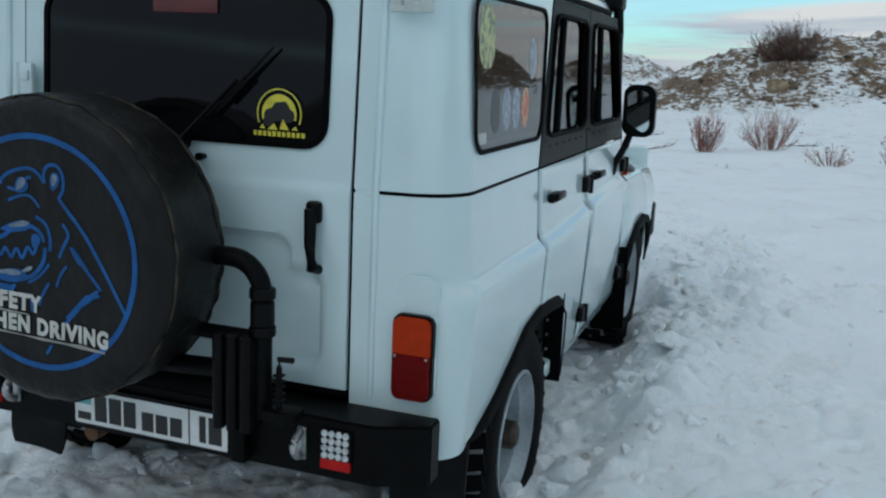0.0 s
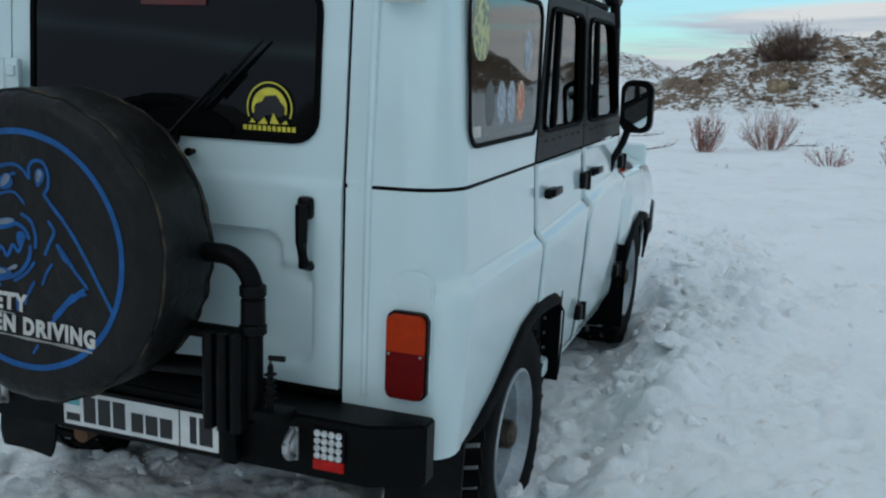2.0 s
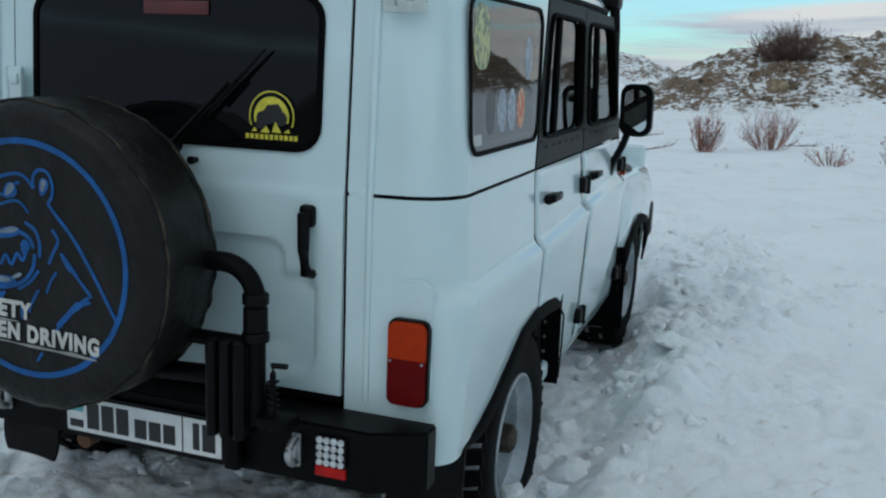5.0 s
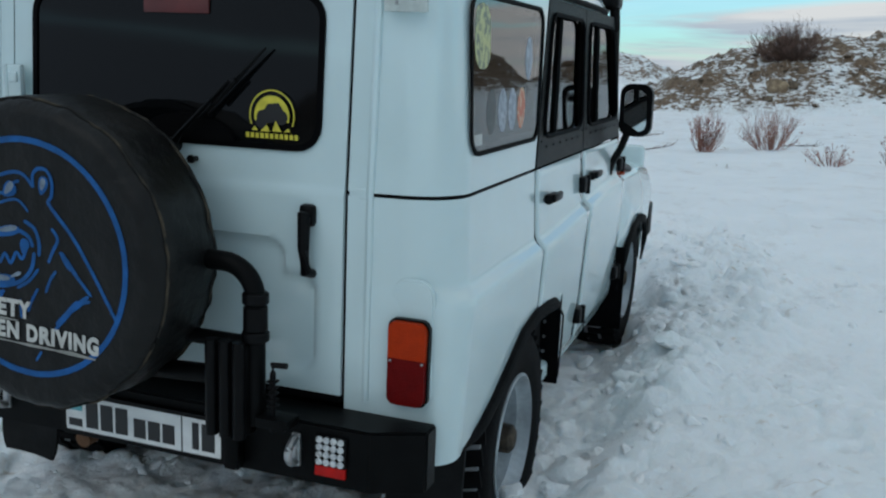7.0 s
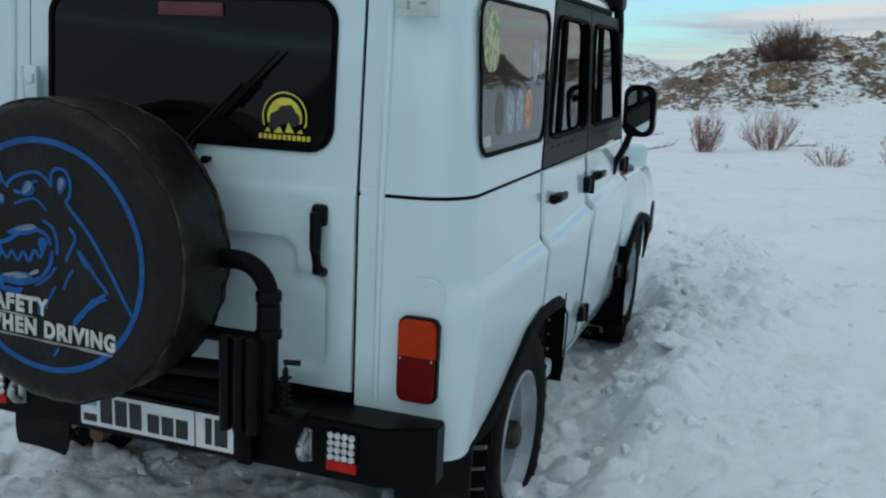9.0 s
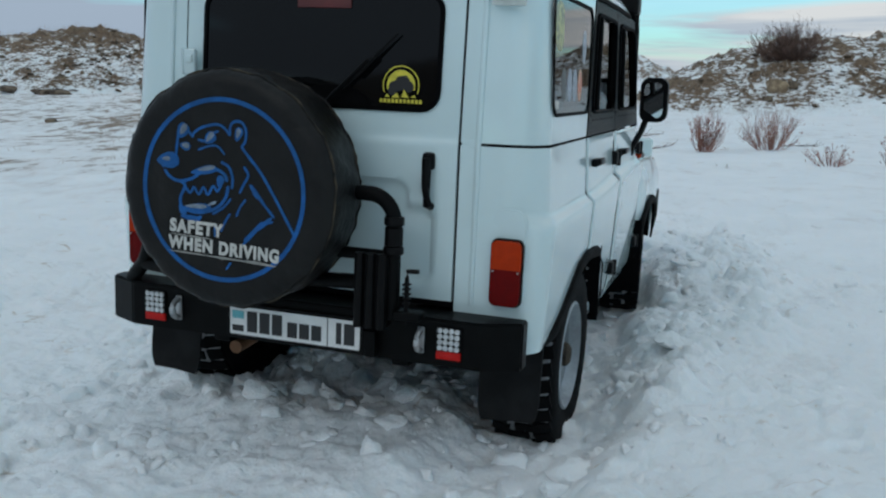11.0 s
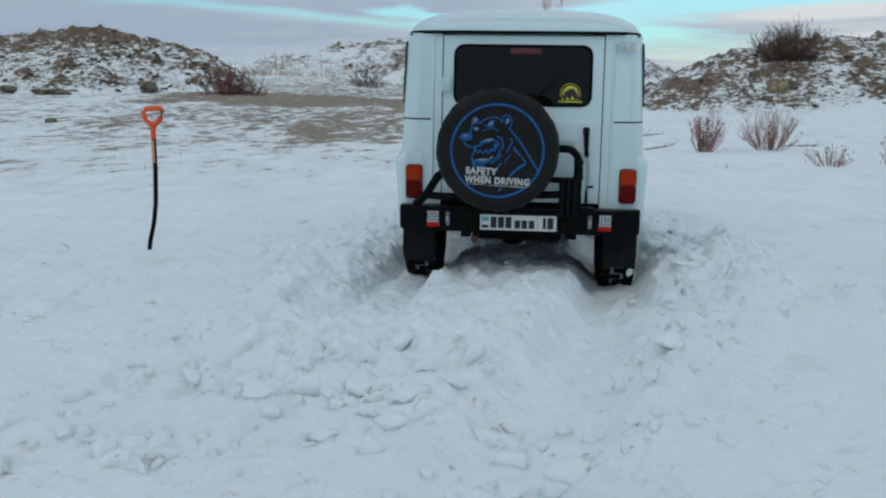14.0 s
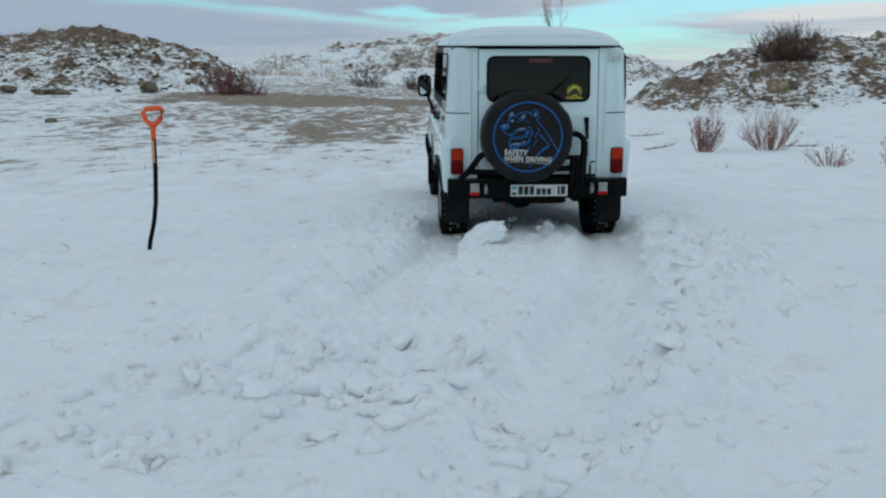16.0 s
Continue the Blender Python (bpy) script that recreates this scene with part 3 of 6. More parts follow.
def quarter(side):
    tag = "right" if side > 0 else "left"
    low = [(0.0, 0.02, 3), (0.02, 0.135, 5), (0.135, 0.40, 24), (0.40, 1.06, 30)]
    us = []
    for a, b, n in low:
        us += span(a, b, n)[:-1]
    us.append(1.06)
    # the s-range that ends on the door gap

    def end(z):
        w, r = side_x(z), corner_r(z)
        return (w - r - 0.541) + r * math.pi / 2 + (0.832 + 0.28 * max(0, z - 1.213) - rear_y(z) - r)

    def put(z0):
        def f(u, v):
            z = v
            for _ in range(2):
                s = u / 1.06 * end(z)
                x, y = wall_point(s, z, side)
                zb = arch(y, AXLE_R, 0.50) if x > 0.7 else 0.56
                z = row_z(v, zb)
            s = u / 1.06 * end(z)
            x, y = wall_point(s, z, side)
            return (side * x, y, z)
        return f

    lower = part("quarter_panel", sheet(us, ROWS, put(0), 0.012), PAINT, car)

    def up(u, v):
        z = 1.218 + (1.785 - 1.218) * v
        x, y = wall_point(u / 1.06 * end(z), z, side)
        return (side * x, y, z)

    def hole(u, v):
        z = 1.218 + 0.567 * v
        x, y = wall_point(u / 1.06 * end(z), z, side)
        return 0.18 < y < 0.81 and 1.345 < z < 1.70

    vs = merged(span(0, 1, 10), [(1.345 - 1.218) / 0.567, (1.70 - 1.218) / 0.567])
    upper = part("upper_quarter_panel", sheet(us, vs, up, 0.012, hole), PAINT, car)
    # seam between the two pressings
    bm = bmesh.new()
    pts = []
    for u in us:
        x, y = wall_point(u / 1.06 * end(1.213), 1.213, side)
        if x > 0.604:
            pts.append((side * (x - 0.001), y + 0.001, 1.213))
    tube(bm, pts, 0.0042, 6)
    part("belt_seam", bm, SEAM, car)
    # quarter window

    def place(u, v, d):
        z = 1.523 + v
        return (side * (side_x(z) + 0.004 + d), 0.488 + u + 0.24 * (u + 0.30) * (v + 0.2), z)

    o, i = rounded(0.715, 0.425, 0.065), rounded(0.690, 0.400, 0.055)
    win = part("quarter_window", plate_mesh(rounded(0.700, 0.41, 0.055), lambda u, v, d: place(u, v, d - 0.004), 0.004), SMOKE, car, "smoked quarter window with round stickers")
    part("gasket", plate_mesh(o, place, 0.005, i), SEAM, win)
    if side > 0:
        for u, m in ((-0.175, GREYFILM), (-0.065, PALEFILM), (0.035, PALEFILM), (0.135, WARMFILM)):
            c = [(u + 0.043 * math.cos(k * math.tau / 20), -0.10 + 0.062 * math.sin(k * math.tau / 20)) for k in range(20)]
            part("sticker", plate_mesh(c, lambda a, b, d: place(a, b, d - 0.001), 0.0015), m, win)
        c = [(0.20 + 0.04 * math.cos(k * math.tau / 20), 0.05 + 0.065 * math.sin(k * math.tau / 20)) for k in range(20)]
        part("sticker", plate_mesh(c, lambda a, b, d: place(a, b, d - 0.001), 0.0015), PALEFILM, win)
        part("sticker", plate_mesh(rounded(0.13, 0.17, 0.055), lambda a, b, d: place(a - 0.255, b + 0.10, d - 0.001), 0.0015), YELLOWFILM, win, "faded yellow sticker")
        part("sticker", plate_mesh(rounded(0.07, 0.03, 0.004), lambda a, b, d: place(a - 0.29, b - 0.17, d - 0.001), 0.0015), WHITE, win)
    return lower


def flare(side, cy, rear):
    """The black rubber lip round a wheel arch, its liner and the mudguard before the wheel."""
    bm = bmesh.new()
    tab = ARCH_R if rear else ARCH_F
    out = 0.004 if rear else 0.028
    fine = [tab[0][0] + (tab[-1][0] - tab[0][0]) * k / 40 for k in range(41)]
    pts = []
    for d in fine:
        y, z = cy + d, lerp(tab, d) - 0.012
        x = side_x(z) + out
        if rear and y < 0.30:
            x -= 0.05 * ((0.30 - y) / 0.20) ** 2
        pts.append((side * x, y, z))
    if rear:
        pts += [(side * 0.868, cy + 0.539, 0.62), (side * 0.866, cy + 0.541, 0.50), (side * 0.86, cy + 0.541, 0.37)]
        tube(bm, pts, [0.018] + [0.027] * (len(pts) - 9) + [0.024, 0.020, 0.016, 0.012, 0.008, 0.006, 0.006, 0.005], 8, 0.62, (side, 0, 0))
    else:
        tube(bm, pts, [0.018] + [0.027] * (len(pts) - 4) + [0.024, 0.014, 0.012], 8, 0.62, (side, 0, 0))
    part("wheel_arch_lip", bm, RUBBER, car)
    liner = sheet(fine, [0, 1], lambda u, v: (side * (0.50 + 0.34 * v), cy + u, lerp(tab, u) - 0.004), 0.006)
    part("wheel_arch_liner", liner, SEAM, car)
    y = cy + 0.535 if rear else cy - 0.455
    g = part("mudguard", B((side * 0.715, y, 0.525), (0.29, 0.012, 0.36), 0.004) if rear else B((side * 0.74, y, 0.42), (0.30, 0.012, 0.44), 0.004), SEAM, car, "black mudguard plate")
    if rear:
        for k in range(5):
            bm = bmesh.new()
            tube(bm, [(side * 0.80, y - 0.004, 0.415 + 0.058 * k), (side * 0.80, y - 0.012, 0.415 + 0.058 * k)], 0.006, 8)
            part("rivet", bm, ZINC, g)


def door(side, y0, y1, front):
    g = 0.005
    a, b = y0 + g, y1 - g

    def low(u, v):
        y = a + (b - a) * u
        zb = 0.40 if front or y > AXLE_R + 0.535 else arch(y, AXLE_R, 0.40)
        z = row_z(v, zb)
        x = side_x(z)
        # the shoulder line climbs towards the bonnet
        z += 0.055 * smooth(0.85, 2.3, y) * smooth(0.72, 0.93, z) * smooth(1.208, 1.08, z)
        return (side * (x + 0.003), y, z)

    d = part("front_door" if front else "rear_door", sheet(span(0, 1, 14) if front else merged(span(0, 1, 14), [(AXLE_R + 0.534 - a) / (b - a), (AXLE_R + 0.536 - a) / (b - a)]), ROWS, low, 0.0), PAINT, car)
    d.modifiers.new("thickness", "SOLIDIFY").thickness = 0.014
    w0, w1 = a + 0.085, b - (0.10 if front else 0.075)

    def up(u, v):
        z = 1.218 + (1.778 - 1.218) * v
        y = a + (b - a) * u
        if front:
            y -= max(0, u - 0.3) * 0.36 * v
        else:
            y += (1 - u) * 0.157 * v
        return (side * (side_x(z) + 0.003), y, z)

    us = [0, 0.075, 0.5, 0.925, 1]
    vs = [0, 0.17, 0.5, 0.91, 1]
    fr = part("window_frame", sheet(us, vs, up, 0.022, lambda u, v: 0.075 < u < 0.925 and 0.17 < v < 0.91), BLACK, d, "black painted upper door frame")
    part("window_glass", sheet([0.07, 0.5, 0.93], [0.16, 0.5, 0.92], lambda u, v: tuple(Vector(up(u, v)) - Vector((side * 0.012, 0, 0))), 0.004), CLEAR, d)
    p0, p1 = Vector(up(0.34, 0.17)), Vector(up(0.34, 0.89))
    bm = bmesh.new()
    tube(bm, [p0 - Vector((side * 0.008, 0, 0)), p1 - Vector((side * 0.008, 0, 0))], 0.011, 6)
    part("sliding_bar", bm, BLACK, d)
    bm = bmesh.new()
    pts = [up(0.5 + 0.85 * a, 0.54 + 0.74 * b) for a, b in rounded(1, 1, 0.12, 4)]
    pts.append(pts[0])
    tube(bm, [(p[0] + side * 0.003, p[1], p[2]) for p in pts], 0.008, 6)
    part("window_seal", bm, SEAM, d)
    for u, v in [(0.045, 0.15 + 0.13 * k) for k in range(6)] + [(0.955, 0.15 + 0.13 * k) for k in range(6)] + [(0.15 + 0.14 * k, 0.11) for k in range(6)]:
        q = up(u, v)
        bm = bmesh.new()
        bmesh.ops.create_uvsphere(bm, u_segments=6, v_segments=4, radius=0.0045, matrix=pose(q[0] + side * 0.0005, q[1], q[2]))
        part("trim_rivet", bm, PLASTIC, fr)
    # handle and hinges
    hy = y0 + 0.16
    bm = B((side * (side_x(1.10) + 0.02), hy, 1.10), (0.03, 0.11, 0.035), 0.010)
    box(bm, (side * (side_x(1.10) + 0.038), hy + 0.01, 1.105), (0.018, 0.12, 0.030), 0.008)
    part("door_handle", bm, PLASTIC, d, "black plastic pull handle")
    for z in (0.535, 1.082):
        bm = B((side * (side_x(z) + 0.014), y1 - 0.036, z), (0.034, 0.085, 0.066), 0.010)
        tube(bm, [(side * (side_x(z) + 0.030), y1 - 0.02, z - 0.038), (side * (side_x(z) + 0.030), y1 - 0.02, z + 0.038)], 0.011, 8)
        part("hinge", bm, PLASTIC, d)
    # gap line
    bm = bmesh.new()
    tube(bm, [(side * (side_x(z) - 0.004), y0 + (0 if front else 0.28 * max(0, z - 1.213)), z) for z in span(0.40 if front else 0.74, 1.775, 36)], 0.0045, 6)
    part("door_seal", bm, SEAM, d)
    return d


BADGE = mat("badge_grey", (0.60, 0.66, 0.63), 0.5, vary=0.1, scale=40)


def tailgate():
    def f(u, v):
        x = -0.533 + 1.066 * u
        z = 0.665 + (1.772 - 0.665) * v
        y = rear_y(z) - 0.016
        # pressed panel in the lower half
        def well(w, z0, z1, r=0.05):
            dx, dz = abs(x) - w + r, abs(z - (z0 + z1) / 2) - (z1 - z0) / 2 + r
            return math.hypot(max(dx, 0), max(dz, 0)) + min(max(dx, dz), 0) - r
        d = min(well(0.36, 0.72, 1.07), well(0.455, 0.72, 0.985))
        return (x, y + 0.018 * smooth(0.009, -0.011, d) - 0.006 * smooth(1.225, 1.205, z), z)

    def hole(u, v):
        x, z = -0.533 + 1.066 * u, 0.665 + 1.107 * v
        return abs(x) < 0.425 and 1.345 < z < 1.68

    us = merged(span(0, 1, 96), [(0.533 - 0.425) / 1.066, (0.533 + 0.425) / 1.066])
    vs = merged(span(0, 1, 80), [(1.345 - 0.665) / 1.107, (1.68 - 0.665) / 1.107])
    t = part("tailgate", sheet(us, vs, f, 0.02, hole), PAINT, car)

    def place(u, v, d):
        z = 1.512 + v
        return (u, rear_y(z) - 0.018 - d, z)

    win = part("rear_window", plate_mesh(rounded(0.905, 0.385, 0.06), lambda u, v, d: place(u, v, d - 0.004), 0.005), TINT, t, "dark tinted rear window")
    part("gasket", plate_mesh(rounded(0.925, 0.405, 0.07), place, 0.006, rounded(0.893, 0.373, 0.055)), SEAM, win)
    part("third_brake_lamp", B((0.018, 0.004, 1.671), (0.205, 0.006, 0.036), 0.002), mat("dull_red", (0.13, 0.022, 0.022), 0.5), win, "dull red strip lamp behind the glass")
    # round emblem with blank lettering bars
    ex, ez = 0.320, 1.398

    def ring(r0, r1, a0=0, a1=360, n=36, dz=0.0):
        bm = bmesh.new()
        ps = [(radians(a0 + (a1 - a0) * k / n)) for k in range(n + 1)]
        lo = [bm.verts.new((ex + r0 * math.cos(a), rear_y(ez) - 0.0270, ez + dz + r0 * math.sin(a))) for a in ps]
        hi = [bm.verts.new((ex + r1 * math.cos(a), rear_y(ez) - 0.0270, ez + dz + r1 * math.sin(a))) for a in ps]
        for k in range(n):
            bm.faces.new((lo[k], lo[k + 1], hi[k + 1], hi[k]))
        return bm

    bm = ring(0.063, 0.067, -22, 202)
    part("window_sticker", bm, YELLOW, win, "yellow round emblem sticker")
    part("window_sticker", ring(0.0005, 0.052, -18, 198), YELLOW, win)

    def flat(points, m, name, d):
        bm = bmesh.new()
        bm.faces.new([bm.verts.new((ex + u, rear_y(ez) - 0.0270 - d, ez + v)) for u, v in points])
        part(name, bm, m, win, smooth=False)

    # a car climbing over rocks, cut out of the yellow disc
    flat([(-0.046, -0.004), (-0.040, 0.010), (-0.022, 0.016), (-0.012, 0.030), (0.020, 0.034), (0.030, 0.022), (0.036, 0.006), (0.030, -0.012), (-0.010, -0.020), (-0.040, -0.016)], INK, "emblem_car", 0.0006)
    for u, v, q in ((-0.030, -0.018, 0.017), (0.028, -0.004, 0.019)):
        flat([(u + q * math.cos(k * math.tau / 16), v + q * math.sin(k * math.tau / 16)) for k in range(16)], INK, "emblem_wheel", 0.0009)
    for pts in ([(-0.058, -0.040), (-0.050, -0.028), (-0.040, -0.040)], [(-0.034, -0.042), (-0.014, -0.024), (-0.004, -0.042)], [(0.002, -0.040), (0.012, -0.012), (0.030, -0.041)], [(0.036, -0.040), (0.050, -0.030), (0.056, -0.040)]):
        flat(pts, YELLOW, "emblem_rock", 0.0012)
    bm = bmesh.new()
    for k in range(11):
        box(bm, (ex - 0.072 + 0.0144 * k, rear_y(ez) - 0.0270, ez - 0.053), (0.0100, 0.001, 0.013))
    part("sticker_bars", bm, YELLOW, win, smooth=False)
    # wiper
    bm = bmesh.new()
    tube(bm, [(0.025, -0.030, 1.305), (0.06, -0.050, 1.338), (0.205, -0.040, 1.482)], [0.014, 0.008, 0.005], 8)
    tube(bm, [(0.110, -0.030, 1.382), (0.206, -0.026, 1.474), (0.305, -0.022, 1.570)], [0.006, 0.008, 0.003], 6)
    tube(bm, [(0.16, -0.040, 1.420), (0.225, -0.036, 1.487)], 0.007, 6)
    part("wiper", bm, PLASTIC, t, "black rear wiper arm and blade")
    dome = [(0.06 + 0.150 * math.cos(radians(k)), 1.322 + 0.070 * math.sin(radians(k))) for k in range(0, 181, 9)]
    part("wiper_motor_cover", plate_mesh(dome, lambda u, v, d: (u, rear_y(v) - 0.020 - d, v), 0.008), SEAM, t, "black domed wiper motor cover")
    bm = lathe(bmesh.new(), [(0, 0.02), (-0.03, 0.02), (-0.036, 0.014)], 14, "y")
    bmesh.ops.transform(bm, matrix=pose(0.025, -0.015, 1.305), verts=bm.verts)
    part("wiper_spindle", bm, PLASTIC, t)
    bm = lathe(bmesh.new(), [(0, 0.008), (-0.02, 0.008), (-0.022, 0.012), (-0.03, 0.011)], 12, "y")
    bmesh.ops.transform(bm, matrix=pose(0.087, -0.014, 1.27), verts=bm.verts)
    part("washer_nozzle", bm, PLASTIC, t)
    # maker's badge on the pillar, without its lettering
    bd = part("badge", B((0.684, -0.0065, 1.704), (0.112, 0.016, 0.070), 0.002), BADGE, car, "faded pale badge sheet with worn marks")
    ink = mat("worn_print", (0.36, 0.38, 0.38), 0.6, vary=0.3, scale=60)
    part("badge_mark", B((0.662, -0.0150, 1.695), (0.008, 0.002, 0.020)), ink, bd)
    part("badge_mark", B((0.700, -0.0150, 1.700), (0.020, 0.002, 0.006)), ink, bd)
    # handle
    bm = bmesh.new()
    tube(bm, [(0.435, -0.02, 1.160), (0.435, -0.05, 1.155), (0.437, -0.055, 1.06), (0.442, -0.05, 1.000), (0.445, -0.02, 0.993)], [0.016, 0.018, 0.016, 0.016, 0.015], 8)
    box(bm, (0.435, -0.028, 1.148), (0.045, 0.03, 0.06), 0.012)
    part("door_handle", bm, PLASTIC, t, "black plastic tailgate handle")
    # hinges
    for z in (1.45, 0.86):
        bm = B((-0.508, -0.030, z), (0.062, 0.022, 0.094), 0.007)
        box(bm, (-0.500, -0.040, z + 0.012), (0.030, 0.016, 0.030), 0.004)
        tube(bm, [(-0.530, -0.036, z - 0.045), (-0.530, -0.036, z + 0.045)], 0.010, 8)
        part("hinge", bm, PAINT, t)
    # gaps
    for x in (-0.537, 0.537):
        bm = bmesh.new()
        tube(bm, [(x, rear_y(z) - 0.008, z) for z in span(0.665, 1.775, 12)], 0.0035, 6)
        part("door_seal", bm, SEAM, t)
    for x in (-0.602, 0.602):
        part("pillar_strip", B((x - math.copysign(0.029, x), -0.004, 1.213), (0.058, 0.014, 0.030), 0.002), PAINT, car)
        bm = bmesh.new()
        tube(bm, [(x, rear_y(z) - 0.008, z) for z in span(0.66, 1.775, 12)], 0.011, 8)
        part("pillar_bead", bm, PAINT, car)
    bm = B((0, -0.01, 0.655), (1.07, 0.03, 0.022), 0.006)
    part("lower_seal", bm, SEAM, t)


def roof():
    a, y0, y1 = 0.803, -0.015, 2.42

    def f(u, v):
        n = 7.0
        d = (abs(u) ** n + abs(v) ** n) ** (1 / n)
        m = max(abs(u), abs(v), 1e-6)
        k = m / max(d, 1e-6)
        x, y = a * u * k, (y0 + y1) / 2 + (y1 - y0) / 2 * v * k
        z = 1.80 + 0.150 * (1 - m ** 4.2) ** 0.55 + 0.035 * (1 - u * u) * (1 - v ** 4)
        return (x, y, z)

    g = [math.copysign(1 - (1 - abs(t)) ** 1.6, t) for t in span(-1, 1, 48)]
    r = part("roof", sheet(g, g, f, 0.010), PAINT, car, "white moulded hard top")
    bm = bmesh.new()
    ring = [f(u, v) for u, v in [(t, -1) for t in g] + [(1, t) for t in g[1:]] + [(-t, 1) for t in g[1:]] + [(-1, -t) for t in g[1:]]]
    tube(bm, [(p[0] * 1.0, p[1], 1.792) for p in ring], 0.012, 6)
    part("roof_seal", bm, SEAM, r)
    part("headliner", B((0, 1.2, 1.776), (1.54, 2.25, 0.012), 0.004), TRIM, r)


def bumper():
    outline = [(-0.812, -0.02), (-0.812, -0.088), (-0.68, -0.152), (0.68, -0.152), (0.812, -0.088), (0.812, -0.02)]
    bm = bmesh.new()
    a = [bm.verts.new((x, y, 0.468)) for x, y in outline]
    b = [bm.verts.new((x, y, 0.634)) for x, y in outline]
    bm.faces.new(a[::-1])
    bm.faces.new(b)
    for k in range(6):
        bm.faces.new((a[k], a[(k + 1) % 6], b[(k + 1) % 6], b[k]))
    bmesh.ops.bevel(bm, geom=bm.edges[:], offset=0.006, segments=2, affect="EDGES")
    bmesh.ops.recalc_face_normals(bm, faces=bm.faces)
    p = part("rear_bumper", bm, BLACK, car, "black powder-coated steel bumper", smooth=False)
    # number plate with plain bars
    pl = part("number_plate", B((0.0, -0.160, 0.540), (0.52, 0.006, 0.112), 0.002), PLATE, p, "white number plate with dark bars", smooth=False)
    part("plate_frame", plate_mesh(rounded(0.535, 0.128, 0.008), lambda u, v, d: (u, -0.154 - d, 0.540 + v), 0.013, rounded(0.512, 0.104, 0.006)), PLASTIC, pl, smooth=False)
    for x, w, h in ((-0.165, 0.040, 0.076), (-0.115, 0.040, 0.076), (-0.065, 0.040, 0.076), (-0.005, 0.038, 0.055), (0.042, 0.038, 0.055), (0.089, 0.038, 0.055), (0.175, 0.020, 0.076), (0.215, 0.040, 0.076)):
        part("plate_bar", B((x, -0.1640, 0.540 - (0.076 - h) / 2), (w, 0.002, h)), INK, pl, smooth=False)
    part("plate_divider", B((0.132, -0.1640, 0.540), (0.003, 0.002, 0.104)), INK, pl, smooth=False)
    part("plate_bar", B((-0.222, -0.1640, 0.512), (0.045, 0.002, 0.022)), INK, pl, smooth=False)
    part("plate_flag", B((-0.222, -0.1640, 0.562), (0.046, 0.002, 0.028)), mat("pale_blue", (0.15, 0.5, 0.55), 0.5), pl)
    # work lamps with red reflectors below, shackles
    for s in (-1, 1):
        x = s * 0.575
        w = part("work_lamp", B((x, -0.152, 0.568), (0.092, 0.020, 0.082), 0.004), PLASTIC, p, "square LED lamp set in the bumper")
        for i in range(4):
            for j in range(4):
                bm = lathe(bmesh.new(), [(-0.160, 0.0098), (-0.165, 0.0094), (-0.168, 0.0062), (-0.166, 0.0035), (-0.169, 0.0005)], 10, "y", caps=False)
                bmesh.ops.translate(bm, vec=(x - 0.030 + 0.020 * i, 0, 0.538 + 0.020 * j), verts=bm.verts)
                part("led_lens", bm, LED, w)
        part("reflector", B((x, -0.156, 0.512), (0.086, 0.012, 0.028), 0.003), REDB, p, "red reflector strip")
        sx = s * 0.475
        bm = bmesh.new()
        tube(bm, [(sx, -0.150 - 0.048 * math.sin(radians(k)), 0.555 + 0.034 * math.cos(radians(k))) for k in range(0, 181, 15)], 0.011, 8)
        box(bm, (sx, -0.154, 0.555), (0.026, 0.012, 0.092), 0.005)
        part("shackle", bm, ZINC, p, "galvanised recovery eye")


def tail_lamps():
    for s in (-1, 1):
        x, z = s * 0.725, 0.786
        pad = plate_mesh(rounded(0.128, 0.35, 0.045), lambda u, v, d: (x + u * (1 - 0.35 * max(0.0, v)), 0.006 - d, z + 0.045 + v), 0.012)
        bmesh.ops.bevel(pad, geom=[e for e in pad.edges if all(v.co.y < 0 for v in e.verts)], offset=0.006, segments=3, affect="EDGES")
        part("lamp_pad", pad, PAINT, car)
        base = part("tail_lamp", plate_mesh(rounded(0.114, 0.234, 0.024), lambda u, v, d: (x + u, 0.012 - d, z + v), 0.034), PLASTIC, car, "amber and red tail lamp")

        def lens(z0, z1, m, nm, top):
            w, r = 0.052, 0.018
            ends = [(w - r + r * math.cos(radians(k)), r * math.sin(radians(k)) - r) for k in range(0, 91, 15)]
            crown = [(a, b + 0.006 * (1 - (a / w) ** 2)) for a, b in ends]
            row = crown + [(-a, b) for a, b in crown[::-1]]
            out = [(a, z1 + b) for a, b in row] + [(-w, z0), (w, z0)] if top else [(a, z0 - b) for a, b in row] + [(-w, z1), (w, z1)]
            bm = plate_mesh(out, lambda u, v, d: (x + u, -0.020 - d - 0.004 * (1 - (u / w) ** 2), v), 0.016)
            part(nm, bm, m, base)

        lens(z + 0.013, z + 0.108, AMBER, "amber_lens", True)
        lens(z - 0.108, z + 0.013, RED, "red_lens", False)
        for dx in (0.044, -0.044):
            bm = lathe(bmesh.new(), [(-0.02, 0.004), (-0.038, 0.004), (-0.040, 0.002)], 8, "y")
            bmesh.ops.transform(bm, matrix=pose(x + dx, 0, z + 0.006), verts=bm.verts)
            part("screw", bm, ZINC, base)


